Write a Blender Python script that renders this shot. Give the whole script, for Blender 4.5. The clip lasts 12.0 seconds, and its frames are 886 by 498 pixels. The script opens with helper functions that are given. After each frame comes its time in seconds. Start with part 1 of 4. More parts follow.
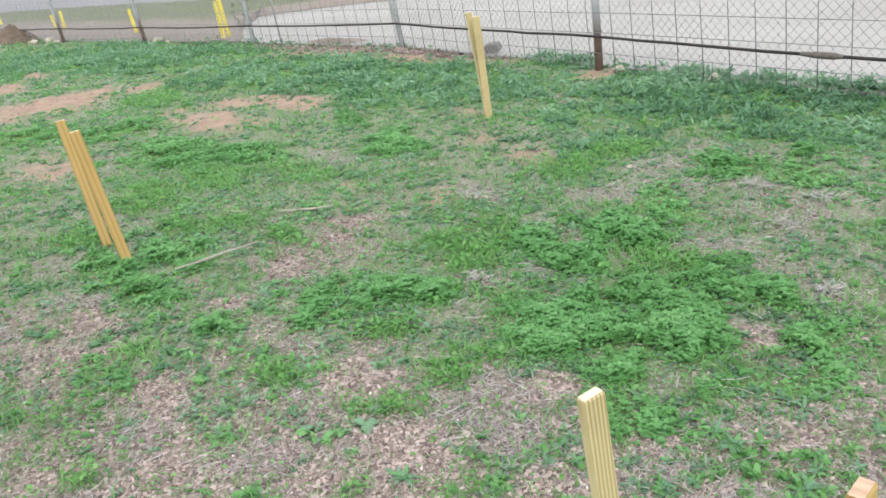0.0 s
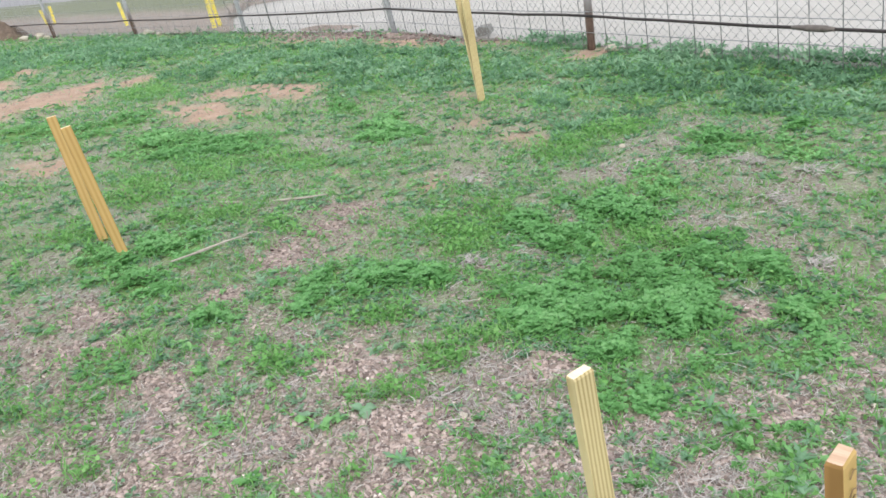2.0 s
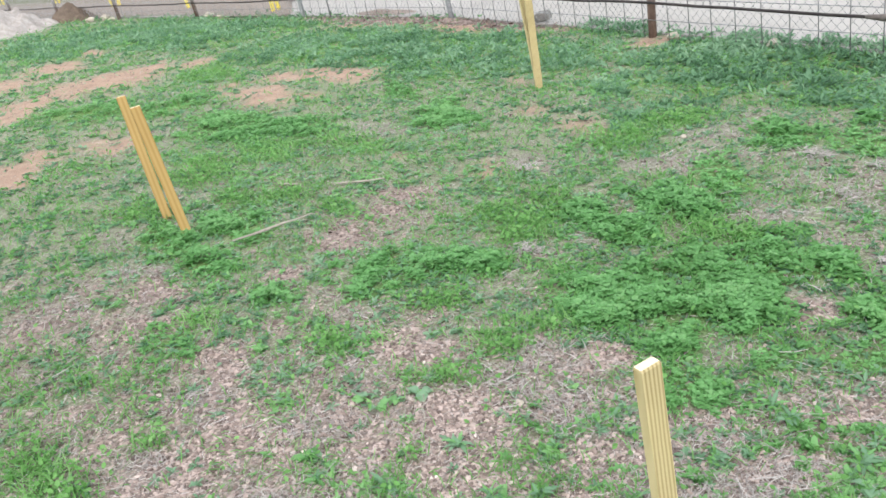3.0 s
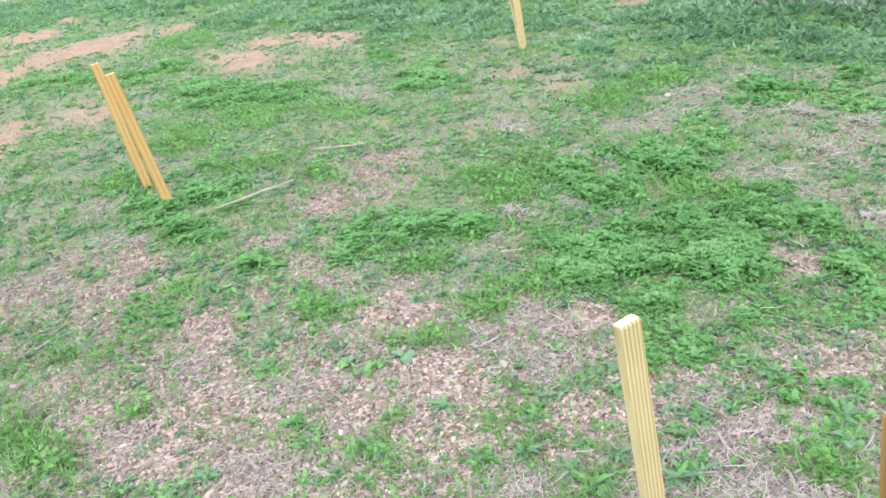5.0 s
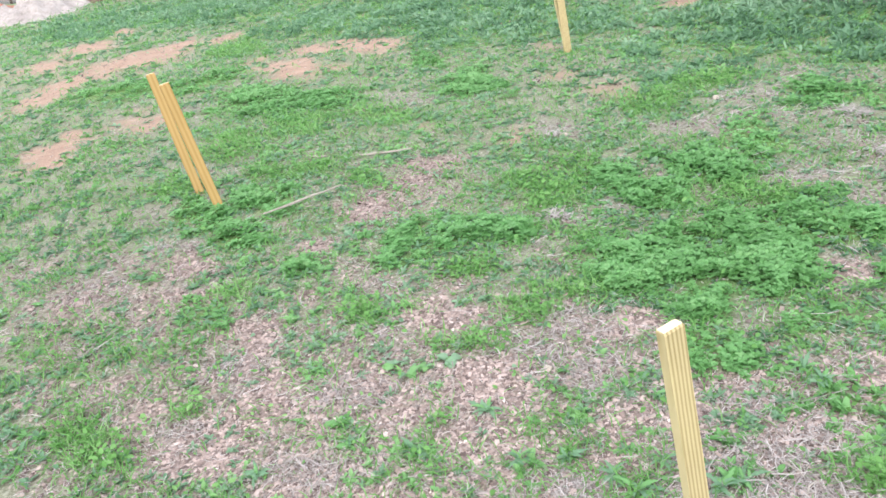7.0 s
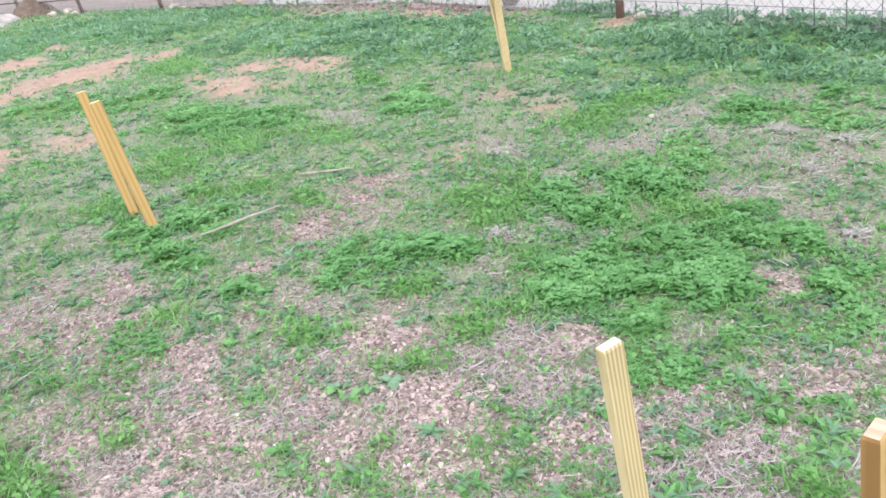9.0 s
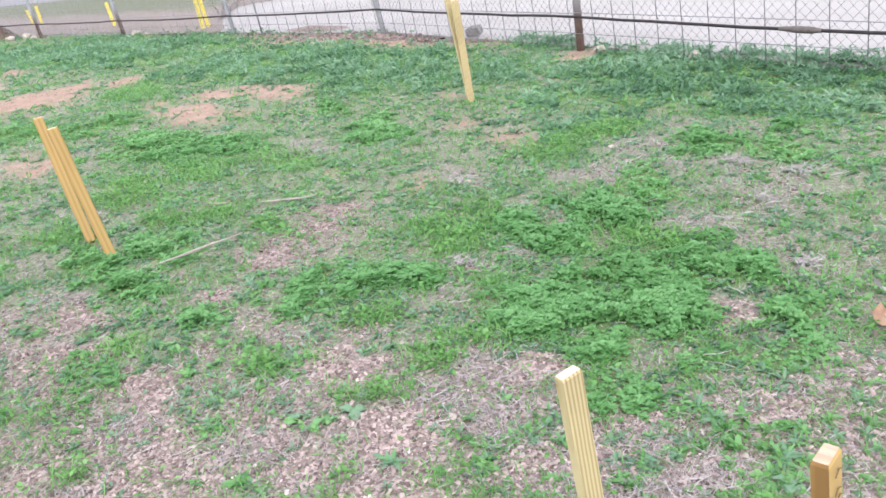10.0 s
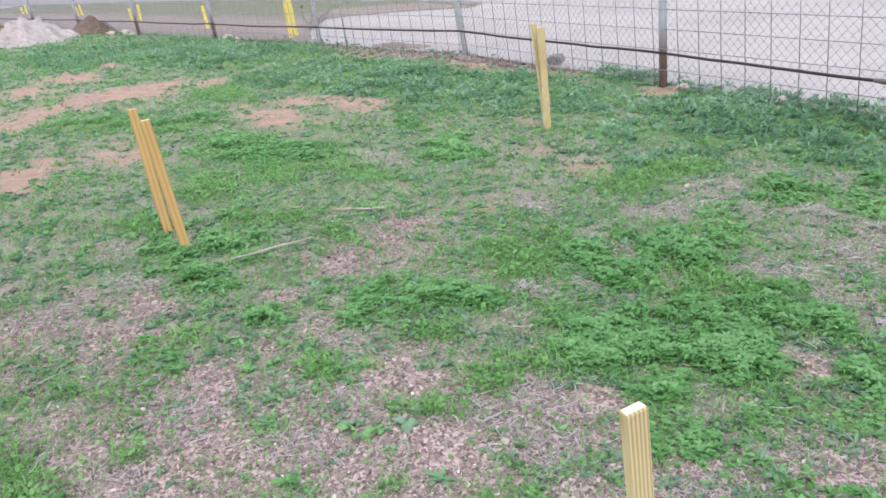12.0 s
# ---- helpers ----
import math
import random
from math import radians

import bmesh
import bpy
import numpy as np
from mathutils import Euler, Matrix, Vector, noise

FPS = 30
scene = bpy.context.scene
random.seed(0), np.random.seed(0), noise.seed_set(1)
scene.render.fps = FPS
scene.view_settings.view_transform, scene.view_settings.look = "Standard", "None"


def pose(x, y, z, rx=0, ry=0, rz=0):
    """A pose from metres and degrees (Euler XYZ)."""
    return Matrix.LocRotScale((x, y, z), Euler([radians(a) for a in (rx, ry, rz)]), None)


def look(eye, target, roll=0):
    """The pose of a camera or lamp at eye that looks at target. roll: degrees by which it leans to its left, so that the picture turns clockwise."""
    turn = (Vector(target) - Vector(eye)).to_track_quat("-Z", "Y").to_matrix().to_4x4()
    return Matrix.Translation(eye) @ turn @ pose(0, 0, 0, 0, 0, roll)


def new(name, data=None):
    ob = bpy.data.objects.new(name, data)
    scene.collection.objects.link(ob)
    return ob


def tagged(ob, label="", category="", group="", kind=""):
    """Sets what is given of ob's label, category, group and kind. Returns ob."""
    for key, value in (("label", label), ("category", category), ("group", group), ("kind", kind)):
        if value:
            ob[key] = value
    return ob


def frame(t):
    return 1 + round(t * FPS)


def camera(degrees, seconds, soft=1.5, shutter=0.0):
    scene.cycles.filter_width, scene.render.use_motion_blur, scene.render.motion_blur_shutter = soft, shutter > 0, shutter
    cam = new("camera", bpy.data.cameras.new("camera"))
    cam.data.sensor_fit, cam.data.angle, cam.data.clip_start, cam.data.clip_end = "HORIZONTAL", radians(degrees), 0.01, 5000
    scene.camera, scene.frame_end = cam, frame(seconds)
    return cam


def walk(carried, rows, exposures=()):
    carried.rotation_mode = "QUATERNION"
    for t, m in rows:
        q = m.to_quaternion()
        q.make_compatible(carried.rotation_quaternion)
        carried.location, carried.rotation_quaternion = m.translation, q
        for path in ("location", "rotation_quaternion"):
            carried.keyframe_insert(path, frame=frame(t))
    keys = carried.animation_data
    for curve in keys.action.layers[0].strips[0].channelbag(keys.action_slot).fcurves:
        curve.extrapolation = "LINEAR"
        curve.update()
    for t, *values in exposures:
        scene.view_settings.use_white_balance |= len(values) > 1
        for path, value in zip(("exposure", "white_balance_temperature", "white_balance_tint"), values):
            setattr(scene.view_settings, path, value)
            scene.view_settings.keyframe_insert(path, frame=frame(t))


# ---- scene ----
cam = camera(61.3, 12.0, soft=1.6)
PATH = [
    (0, (-0.0066, -0.0046, 1.0572), (0.0548, 1.8475, 0.3050), -5.80),
    (0.5, (-0.0040, -0.0037, 1.0556), (0.0606, 1.8501, 0.3078), -6.51),
    (1, (0.0117, -0.0112, 1.0587), (0.1719, 1.8308, 0.2961), -5.85),
    (1.5, (0.0128, -0.0173, 1.0627), (0.1359, 1.8334, 0.3146), -6.04),
    (2, (0.0114, -0.0161, 1.0576), (0.0684, 1.8208, 0.2685), -7.55),
    (2.5, (-0.0101, -0.0077, 1.0555), (-0.0903, 1.8228, 0.2536), -8.02),
    (2.7, (-0.0184, -0.0193, 1.0638), (-0.0885, 1.8126, 0.2643), -7.46),
    (4.5, (-0.0218, -0.0136, 1.0486), (-0.1360, 1.7719, 0.1548), -7.95),
    (5, (-0.0063, -0.0125, 1.0499), (-0.0608, 1.7763, 0.1570), -8.39),
    (5.5, (0.0069, -0.0134, 1.0507), (-0.0261, 1.7695, 0.1451), -9.07),
    (6, (0.0095, -0.0188, 1.0561), (-0.0531, 1.7648, 0.1534), -10.38),
    (6.5, (0.0032, -0.0284, 1.0602), (-0.1332, 1.7629, 0.1812), -10.05),
    (7, (-0.0020, -0.0270, 1.0587), (-0.1749, 1.7674, 0.1925), -10.02),
    (7.2, (-0.0002, -0.0226, 1.0598), (-0.1388, 1.7918, 0.2300), -9.67),
    (8.8, (0.0046, -0.0067, 1.0554), (-0.0173, 1.8071, 0.2129), -7.91),
    (9, (0.0076, -0.0118, 1.0557), (-0.0147, 1.8003, 0.2097), -8.75),
    (9.5, (0.0108, -0.0143, 1.0564), (0.0553, 1.8022, 0.2208), -7.77),
    (10, (0.0137, -0.0164, 1.0585), (0.0968, 1.8188, 0.2678), -7.38),
    (10.5, (0.0137, -0.0213, 1.0637), (0.1715, 1.8348, 0.3355), -5.46),
    (11, (0.0123, -0.0186, 1.0595), (0.1394, 1.8349, 0.3191), -6.20),
    (11.5, (0.0128, -0.0190, 1.0581), (0.1216, 1.8378, 0.3229), -5.15),
    (12, (-0.0102, -0.0193, 1.0552), (-0.0797, 1.8443, 0.3325), -3.58),
]
EXPOSURES = [(0.0, 0.74, 6500, 6), (2.5, 0.79, 6500, 7), (4.5, 1.12, 6450, 8), (7.0, 1.12, 6400, 12), (9.0, 1.09, 6300, 15), (10.0, 1.04, 6250, 16), (10.5, 1.0, 6200, 16),
             (11.0, 0.74, 6200, 16), (12.0, 0.74, 6200, 17)]
SLOPE = 5.0  # the yard falls to the right by this many degrees
TIP = pose(0, 0, 0, 0, SLOPE, 0)
walk(cam, [(t, TIP @ look(eye, target, roll)) for t, eye, target, roll in PATH], EXPOSURES)

# ---- world and sun: a bright overcast sky ----
world = bpy.data.worlds.new("overcast_sky")
scene.world = world
world.use_nodes = True
wn = world.node_tree.nodes
wl = world.node_tree.links
sky = wn.new("ShaderNodeTexSky")
sky.sky_type = "NISHITA"
sky.sun_disc = False
sky.sun_elevation = radians(48)
sky.sun_rotation = radians(200)
sky.air_density, sky.dust_density, sky.ozone_density = 1.0, 4.0, 1.0
haze = wn.new("ShaderNodeMix")
haze.data_type = "RGBA"
haze.inputs[0].default_value = 0.65
haze.inputs[7].default_value = (9.0, 9.2, 9.6, 1)
wl.new(sky.outputs[0], haze.inputs[6])
wl.new(haze.outputs[2], wn["Background"].inputs[0])
wn["Background"].inputs[1].default_value = 0.15
sun = new("sun", bpy.data.lights.new("sun", "SUN"))
sun.data.energy, sun.data.angle, sun.data.color = 0.9, radians(40), (1.0, 0.96, 0.9)
sun.matrix_world = look((0, 0, 0), (-0.25, 0.62, -0.75))


# ---- materials ----
def nodes_of(name, rough=0.8):
    m = bpy.data.materials.new(name)
    m.use_nodes = True
    n, l = m.node_tree.nodes, m.node_tree.links
    b = n["Principled BSDF"]
    b.inputs["Roughness"].default_value = rough
    b.inputs["Specular IOR Level"].default_value = 0.25
    return m, n, l, b


def ramp(n, l, fac, stops):
    r = n.new("ShaderNodeValToRGB")
    e = r.color_ramp.elements
    while len(e) < len(stops):
        e.new(0.5)
    for s, (p, c) in zip(e, stops):
        s.position, s.color = p, (*c, 1)
    l.new(fac, r.inputs[0])
    return r.outputs[0]


def noise_at(n, l, scale, detail=4.0, rough=0.6, coords=None, stretch=None):
    t = n.new("ShaderNodeTexNoise")
    t.inputs["Scale"].default_value, t.inputs["Detail"].default_value = scale, detail
    t.inputs["Roughness"].default_value = rough
    if coords is None:
        coords = n.new("ShaderNodeTexCoord").outputs["Object"]
    if stretch:
        mp = n.new("ShaderNodeMapping")
        mp.inputs["Scale"].default_value = stretch
        l.new(coords, mp.inputs[0])
        coords = mp.outputs[0]
    l.new(coords, t.inputs["Vector"])
    return t.outputs["Fac"]


def blend(n, l, fac, a, b, how="MIX"):
    m = n.new("ShaderNodeMix")
    m.data_type, m.blend_type = "RGBA", how
    for k, v in ((0, fac), (6, a), (7, b)):
        if isinstance(v, (int, float)):
            m.inputs[k].default_value = v
        elif isinstance(v, tuple):
            m.inputs[k].default_value = (*v, 1)
        else:
            l.new(v, m.inputs[k])
    return m.outputs[2]


def relief(n, l, b, height, strength=0.4, distance=0.01):
    bump = n.new("ShaderNodeBump")
    bump.inputs["Strength"].default_value, bump.inputs["Distance"].default_value = strength, distance
    l.new(height, bump.inputs["Height"])
    l.new(bump.outputs[0], b.inputs["Normal"])


def plain(name, dark, light, scale=20.0, rough=0.8, bump=0.3, dist=0.005, metal=0.0, stretch=None):
    m, n, l, b = nodes_of(name, rough)
    f = noise_at(n, l, scale, 6, 0.65, stretch=stretch)
    g = noise_at(n, l, scale * 0.13, 3, 0.5)
    c = ramp(n, l, f, ((0.3, dark), (0.7, light)))
    c = blend(n, l, 0.35, c, ramp(n, l, g, ((0.35, dark), (0.65, light))))
    l.new(c, b.inputs["Base Color"])
    b.inputs["Metallic"].default_value = metal
    relief(n, l, b, f, bump, dist)
    return m


def leafy(name, stops, rough=0.55, through_light=0.5):
    """Small plant pieces: the tone of each comes from its own value."""
    m, n, l, b = nodes_of(name, rough)
    a = n.new("ShaderNodeAttribute")
    a.attribute_name = "tone"
    c = ramp(n, l, a.outputs["Fac"], stops)
    l.new(c, b.inputs["Base Color"])
    if through_light:
        tr = n.new("ShaderNodeBsdfTranslucent")
        l.new(c, tr.inputs[0])
        mx = n.new("ShaderNodeMixShader")
        mx.inputs[0].default_value = through_light
        l.new(b.outputs[0], mx.inputs[1])
        l.new(tr.outputs[0], mx.inputs[2])
        l.new(mx.outputs[0], n["Material Output"].inputs[0])
    return m


def ground_material():
    m, n, l, b = nodes_of("yard_soil", 0.95)
    a = n.new("ShaderNodeAttribute")
    a.attribute_name = "cover"
    sep = n.new("ShaderNodeSeparateColor")
    l.new(a.outputs["Color"], sep.inputs[0])
    fine = noise_at(n, l, 90, 6, 0.7)
    mid = noise_at(n, l, 9, 5, 0.65)
    wide = noise_at(n, l, 1.1, 4, 0.55)
    thatch = ramp(n, l, fine, ((0.3, (0.085, 0.09, 0.06)), (0.5, (0.215, 0.215, 0.16)), (0.7, (0.39, 0.38, 0.315))))
    earth = ramp(n, l, mid, ((0.3, (0.21, 0.125, 0.085)), (0.55, (0.325, 0.215, 0.155)), (0.75, (0.43, 0.32, 0.25))))
    earth = blend(n, l, 0.45, earth, ramp(n, l, fine, ((0.3, (0.175, 0.11, 0.08)), (0.7, (0.44, 0.34, 0.275)))))
    # the ramp's dark low end paints shade into crevices between the chips
    chips = ramp(n, l, fine, ((0.32, (0.075, 0.058, 0.052)), (0.5, (0.235, 0.185, 0.165)), (0.68, (0.46, 0.38, 0.35))))
    green = ramp(n, l, fine, ((0.3, (0.08, 0.14, 0.05)), (0.7, (0.17, 0.28, 0.09))))
    green = blend(n, l, 0.4, green, ramp(n, l, wide, ((0.35, (0.08, 0.15, 0.06)), (0.65, (0.16, 0.24, 0.08)))))
    c = blend(n, l, sep.outputs[1], thatch, green)
    c = blend(n, l, sep.outputs[2], c, chips)
    c = blend(n, l, sep.outputs[0], c, earth)
    l.new(c, b.inputs["Base Color"])
    relief(n, l, b, fine, 0.7, 0.012)
    return m


def wood_material(name, dark, mid, light, lines=260.0):
    """Sawn pine: the grain runs along z."""
    m, n, l, b = nodes_of(name, 0.65)
    co = n.new("ShaderNodeTexCoord").outputs["Object"]
    mp = n.new("ShaderNodeMapping")
    mp.inputs["Scale"].default_value = (1, 1, 0.035)
    l.new(co, mp.inputs[0])
    w = n.new("ShaderNodeTexWave")
    w.bands_direction = "X"
    w.inputs["Scale"].default_value = lines / 6.28
    w.inputs["Distortion"].default_value = 1.6
    w.inputs["Detail"].default_value = 2.0
    w.inputs["Detail Scale"].default_value = 1.2
    l.new(mp.outputs[0], w.inputs["Vector"])
    c = ramp(n, l, w.outputs["Fac"], ((0.14, dark), (0.42, mid), (0.85, light)))
    s = noise_at(n, l, 7, 4, 0.6, co, (1, 1, 0.4))
    rnd = n.new("ShaderNodeObjectInfo").outputs["Random"]
    c = blend(n, l, 0.4, c, ramp(n, l, s, ((0.3, dark), (0.5, mid), (0.75, light))))
    c = blend(n, l, 0.22, c, ramp(n, l, rnd, ((0.0, mid), (1.0, light))))
    l.new(c, b.inputs["Base Color"])
    relief(n, l, b, w.outputs["Fac"], 0.25, 0.001)
    return m


SOIL = ground_material()
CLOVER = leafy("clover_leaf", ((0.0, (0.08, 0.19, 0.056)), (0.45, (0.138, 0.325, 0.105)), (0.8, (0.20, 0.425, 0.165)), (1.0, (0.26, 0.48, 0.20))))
WEED = leafy("grey_green_weed", ((0.0, (0.055, 0.125, 0.07)), (0.5, (0.14, 0.275, 0.155)), (0.85, (0.22, 0.38, 0.235)), (1.0, (0.28, 0.43, 0.28))))
BLADE = leafy("young_grass", ((0.0, (0.095, 0.225, 0.055)), (0.5, (0.17, 0.375, 0.11)), (1.0, (0.29, 0.49, 0.20))))
STRAW = leafy("dead_grass", ((0.0, (0.155, 0.135, 0.127)), (0.5, (0.305, 0.28, 0.267)), (1.0, (0.51, 0.482, 0.465))), 0.8, 0.1)
CHIP = leafy("bark_chip", ((0.0, (0.11, 0.082, 0.076)), (0.4, (0.29, 0.228, 0.205)), (0.78, (0.46, 0.375, 0.345)), (1.0, (0.68, 0.60, 0.56))), 0.9, 0.0)
PINE = wood_material("yellow_pine", (0.19, 0.135, 0.055), (0.42, 0.335, 0.165), (0.56, 0.475, 0.285))
PINE_ORANGE = wood_material("orange_pine", (0.31, 0.19, 0.064), (0.39, 0.252, 0.092), (0.46, 0.32, 0.138), 110)
PINE_BROWN = wood_material("brown_pine", (0.16, 0.085, 0.028), (0.27, 0.15, 0.055), (0.38, 0.24, 0.105), 45)
PINE_YELLOW = wood_material("painted_yellow_wood", (0.56, 0.42, 0.04), (0.70, 0.57, 0.07), (0.78, 0.68, 0.17), 90)
END_BROWN = plain("weathered_end_grain", (0.34, 0.215, 0.14), (0.58, 0.43, 0.32), 160, 0.85, 0.3, 0.001, stretch=(0.12, 1, 1))
END_GRAIN = plain("pine_end_grain", (0.55, 0.40, 0.25), (0.80, 0.68, 0.50), 130, 0.8, 0.3, 0.001, stretch=(1, 0.15, 1))
GALV = plain("weathered_galvanised_steel", (0.26, 0.265, 0.28), (0.44, 0.45, 0.47), 30, 0.5, 0.15, 0.001, 0.35)
WIRE = plain("dull_steel_wire", (0.19, 0.19, 0.20), (0.32, 0.32, 0.34), 40, 0.55, 0.1, 0.001, 0.4)
LINK = plain("grey_zinc_wire", (0.24, 0.24, 0.25), (0.36, 0.36, 0.37), 40, 0.5, 0.1, 0.001, 0.3)
RUBBER = plain("black_poly_pipe", (0.014, 0.012, 0.013), (0.05, 0.04, 0.04), 15, 0.6, 0.2, 0.001)
COUPLING = plain("grey_plastic_coupling", (0.075, 0.062, 0.058), (0.18, 0.155, 0.145), 40, 0.6)
ROCK = plain("pale_limestone", (0.30, 0.265, 0.215), (0.56, 0.52, 0.45), 35, 0.9, 0.6, 0.01)
TAN_ROCK = plain("tan_rock", (0.34, 0.20, 0.13), (0.60, 0.42, 0.30), 35, 0.9, 0.6, 0.01)
GRAVEL_PILE = plain("pale_gravel_heap", (0.21, 0.185, 0.17), (0.47, 0.43, 0.41), 9, 0.95, 0.9, 0.05)
DARK_PILE = plain("dark_soil_heap", (0.075, 0.055, 0.045), (0.17, 0.13, 0.10), 9, 0.95, 0.9, 0.05)
BANK = plain("brown_dirt_bank", (0.13, 0.095, 0.078), (0.30, 0.245, 0.215), 16, 0.95, 0.9, 0.04)
CEMENT = plain("weathered_cement", (0.15, 0.145, 0.14), (0.26, 0.25, 0.24), 30, 0.9, 0.5, 0.004)
RED_PILE = plain("red_clay_heap", (0.24, 0.10, 0.07), (0.42, 0.21, 0.15), 7, 0.95, 0.9, 0.05)
BARK = plain("bleached_stick", (0.20, 0.175, 0.145), (0.38, 0.35, 0.31), 60, 0.85, 0.4, 0.002, stretch=(1, 1, 0.1))
DRY_LEAF = plain("dry_brown_leaf", (0.40, 0.23, 0.15), (0.66, 0.46, 0.35), 40, 0.7, 0.4, 0.002)
PALE_LEAF = plain("bleached_leaf", (0.42, 0.40, 0.39), (0.64, 0.62, 0.61), 40, 0.7, 0.4, 0.002)
INK = plain("faded_ink", (0.12, 0.08, 0.045), (0.2, 0.135, 0.07), 40, 0.8)


def post_material():
    """Galvanised pipe that rusts towards its foot."""
    m, n, l, b = nodes_of("rusting_galvanised_pipe", 0.55)
    co = n.new("ShaderNodeTexCoord").outputs["Object"]
    sep = n.new("ShaderNodeSeparateXYZ")
    l.new(co, sep.inputs[0])
    f = noise_at(n, l, 22, 5, 0.65, co, (1, 1, 0.4))
    add = n.new("ShaderNodeMath")
    add.operation = "MULTIPLY_ADD"
    l.new(f, add.inputs[0])
    add.inputs[1].default_value = -0.35
    l.new(sep.outputs[2], add.inputs[2])
    k = ramp(n, l, add.outputs[0], ((0.08, (1, 1, 1)), (0.30, (0, 0, 0))))
    steel = ramp(n, l, f, ((0.3, (0.24, 0.25, 0.27)), (0.7, (0.42, 0.43, 0.45))))
    rust = ramp(n, l, f, ((0.3, (0.07, 0.045, 0.038)), (0.7, (0.19, 0.13, 0.105))))
    l.new(blend(n, l, k, steel, rust), b.inputs["Base Color"])
    b.inputs["Metallic"].default_value = 0.2
    return m


POST = post_material()


def paving_material():
    m, n, l, b = nodes_of("pale_concrete", 0.9)
    fine = noise_at(n, l, 60, 5, 0.7)
    wide = noise_at(n, l, 0.45, 5, 0.6)
    c = ramp(n, l, fine, ((0.3, (0.26, 0.246, 0.232)), (0.7, (0.355, 0.34, 0.323))))
    c = blend(n, l, 0.5, c, ramp(n, l, wide, ((0.3, (0.235, 0.22, 0.205)), (0.7, (0.38, 0.364, 0.35)))))
    l.new(c, b.inputs["Base Color"])
    relief(n, l, b, fine, 0.3, 0.004)
    return m


PAVING = paving_material()
ROAD = plain("grey_road", (0.175, 0.17, 0.185), (0.25, 0.245, 0.26), 30, 0.9, 0.3, 0.004)


def verge_material():
    m, n, l, b = nodes_of("verge_turf_and_dirt", 0.95)
    a = n.new("ShaderNodeAttribute")
    a.attribute_name = "dirt"
    f = noise_at(n, l, 14, 6, 0.7)
    w = noise_at(n, l, 1.6, 4, 0.6)
    turf = ramp(n, l, f, ((0.3, (0.08, 0.09, 0.05)), (0.7, (0.155, 0.17, 0.098))))
    dirt = ramp(n, l, f, ((0.3, (0.14, 0.11, 0.095)), (0.7, (0.29, 0.245, 0.215))))
    add = n.new("ShaderNodeMath")
    add.operation = "ADD"
    l.new(a.outputs["Fac"], add.inputs[0])
    sub = n.new("ShaderNodeMath")
    sub.operation = "MULTIPLY_ADD"
    l.new(w, sub.inputs[0])
    sub.inputs[1].default_value, sub.inputs[2].default_value = 0.9, -0.45
    l.new(sub.outputs[0], add.inputs[1])
    k = ramp(n, l, add.outputs[0], ((0.3, (0, 0, 0)), (0.7, (1, 1, 1))))
    l.new(blend(n, l, k, turf, dirt), b.inputs["Base Color"])
    relief(n, l, b, f, 0.6, 0.03)
    return m


VERGE = verge_material()

# ---- the lie of the land ----
rng = np.random.default_rng(7)
LATTICE = rng.random((256, 256))


def vnoise(x, y, s):
    """Smooth value noise, 0 to 1, with cells of s metres."""
    u, v = x / s + 41.3, y / s + 17.7
    i, j = np.floor(u).astype(int), np.floor(v).astype(int)
    fu, fv = u - i, v - j
    fu, fv = fu * fu * (3 - 2 * fu), fv * fv * (3 - 2 * fv)
    a, b = LATTICE[i % 256, j % 256], LATTICE[(i + 1) % 256, j % 256]
    c, d = LATTICE[i % 256, (j + 1) % 256], LATTICE[(i + 1) % 256, (j + 1) % 256]
    return (a * (1 - fu) + b * fu) * (1 - fv) + (c * (1 - fu) + d * fu) * fv


def fnoise(x, y, s):
    return 0.5 * vnoise(x, y, s) + 0.3 * vnoise(x + 9, y - 5, s / 2.1) + 0.2 * vnoise(x - 3, y + 8, s / 4.3)


def swell(x, y):
    """The small unevenness of the yard."""
    near = np.clip(1.3 - np.hypot(x, y) / 45, 0, 1)
    up = near * (0.05 * (fnoise(x, y, 0.9) - 0.5) + 0.014 * (vnoise(x, y, 0.14) - 0.5))
    return up - 0.06 * np.clip(-8 * inside(x, y) - 0.8, 0, 1)


def drop(x, y):
    """How far the slope has flattened out, away from the yard."""
    r = np.hypot(x, y)
    return 1 / (1 + (np.maximum(r - 260, 0) / 300) ** 2)


C_S, S_S = math.cos(radians(SLOPE)), math.sin(radians(SLOPE))


def tip(x, y, h):
    """Yard coordinates (x, y along the slope, h above it) to the world, for arrays."""
    k = drop(x, y)
    return x * C_S + h * S_S, y, (-x * S_S) * k + h * C_S


def G(x, y, h=0.0):
    a, b, c = tip(np.float64(x), np.float64(y), np.float64(h))
    return Vector((float(a), float(b), float(c)))


def on_ground(x, y, sink=0.0):
    return G(x, y, float(swell(np.float64(x), np.float64(y))) - sink)


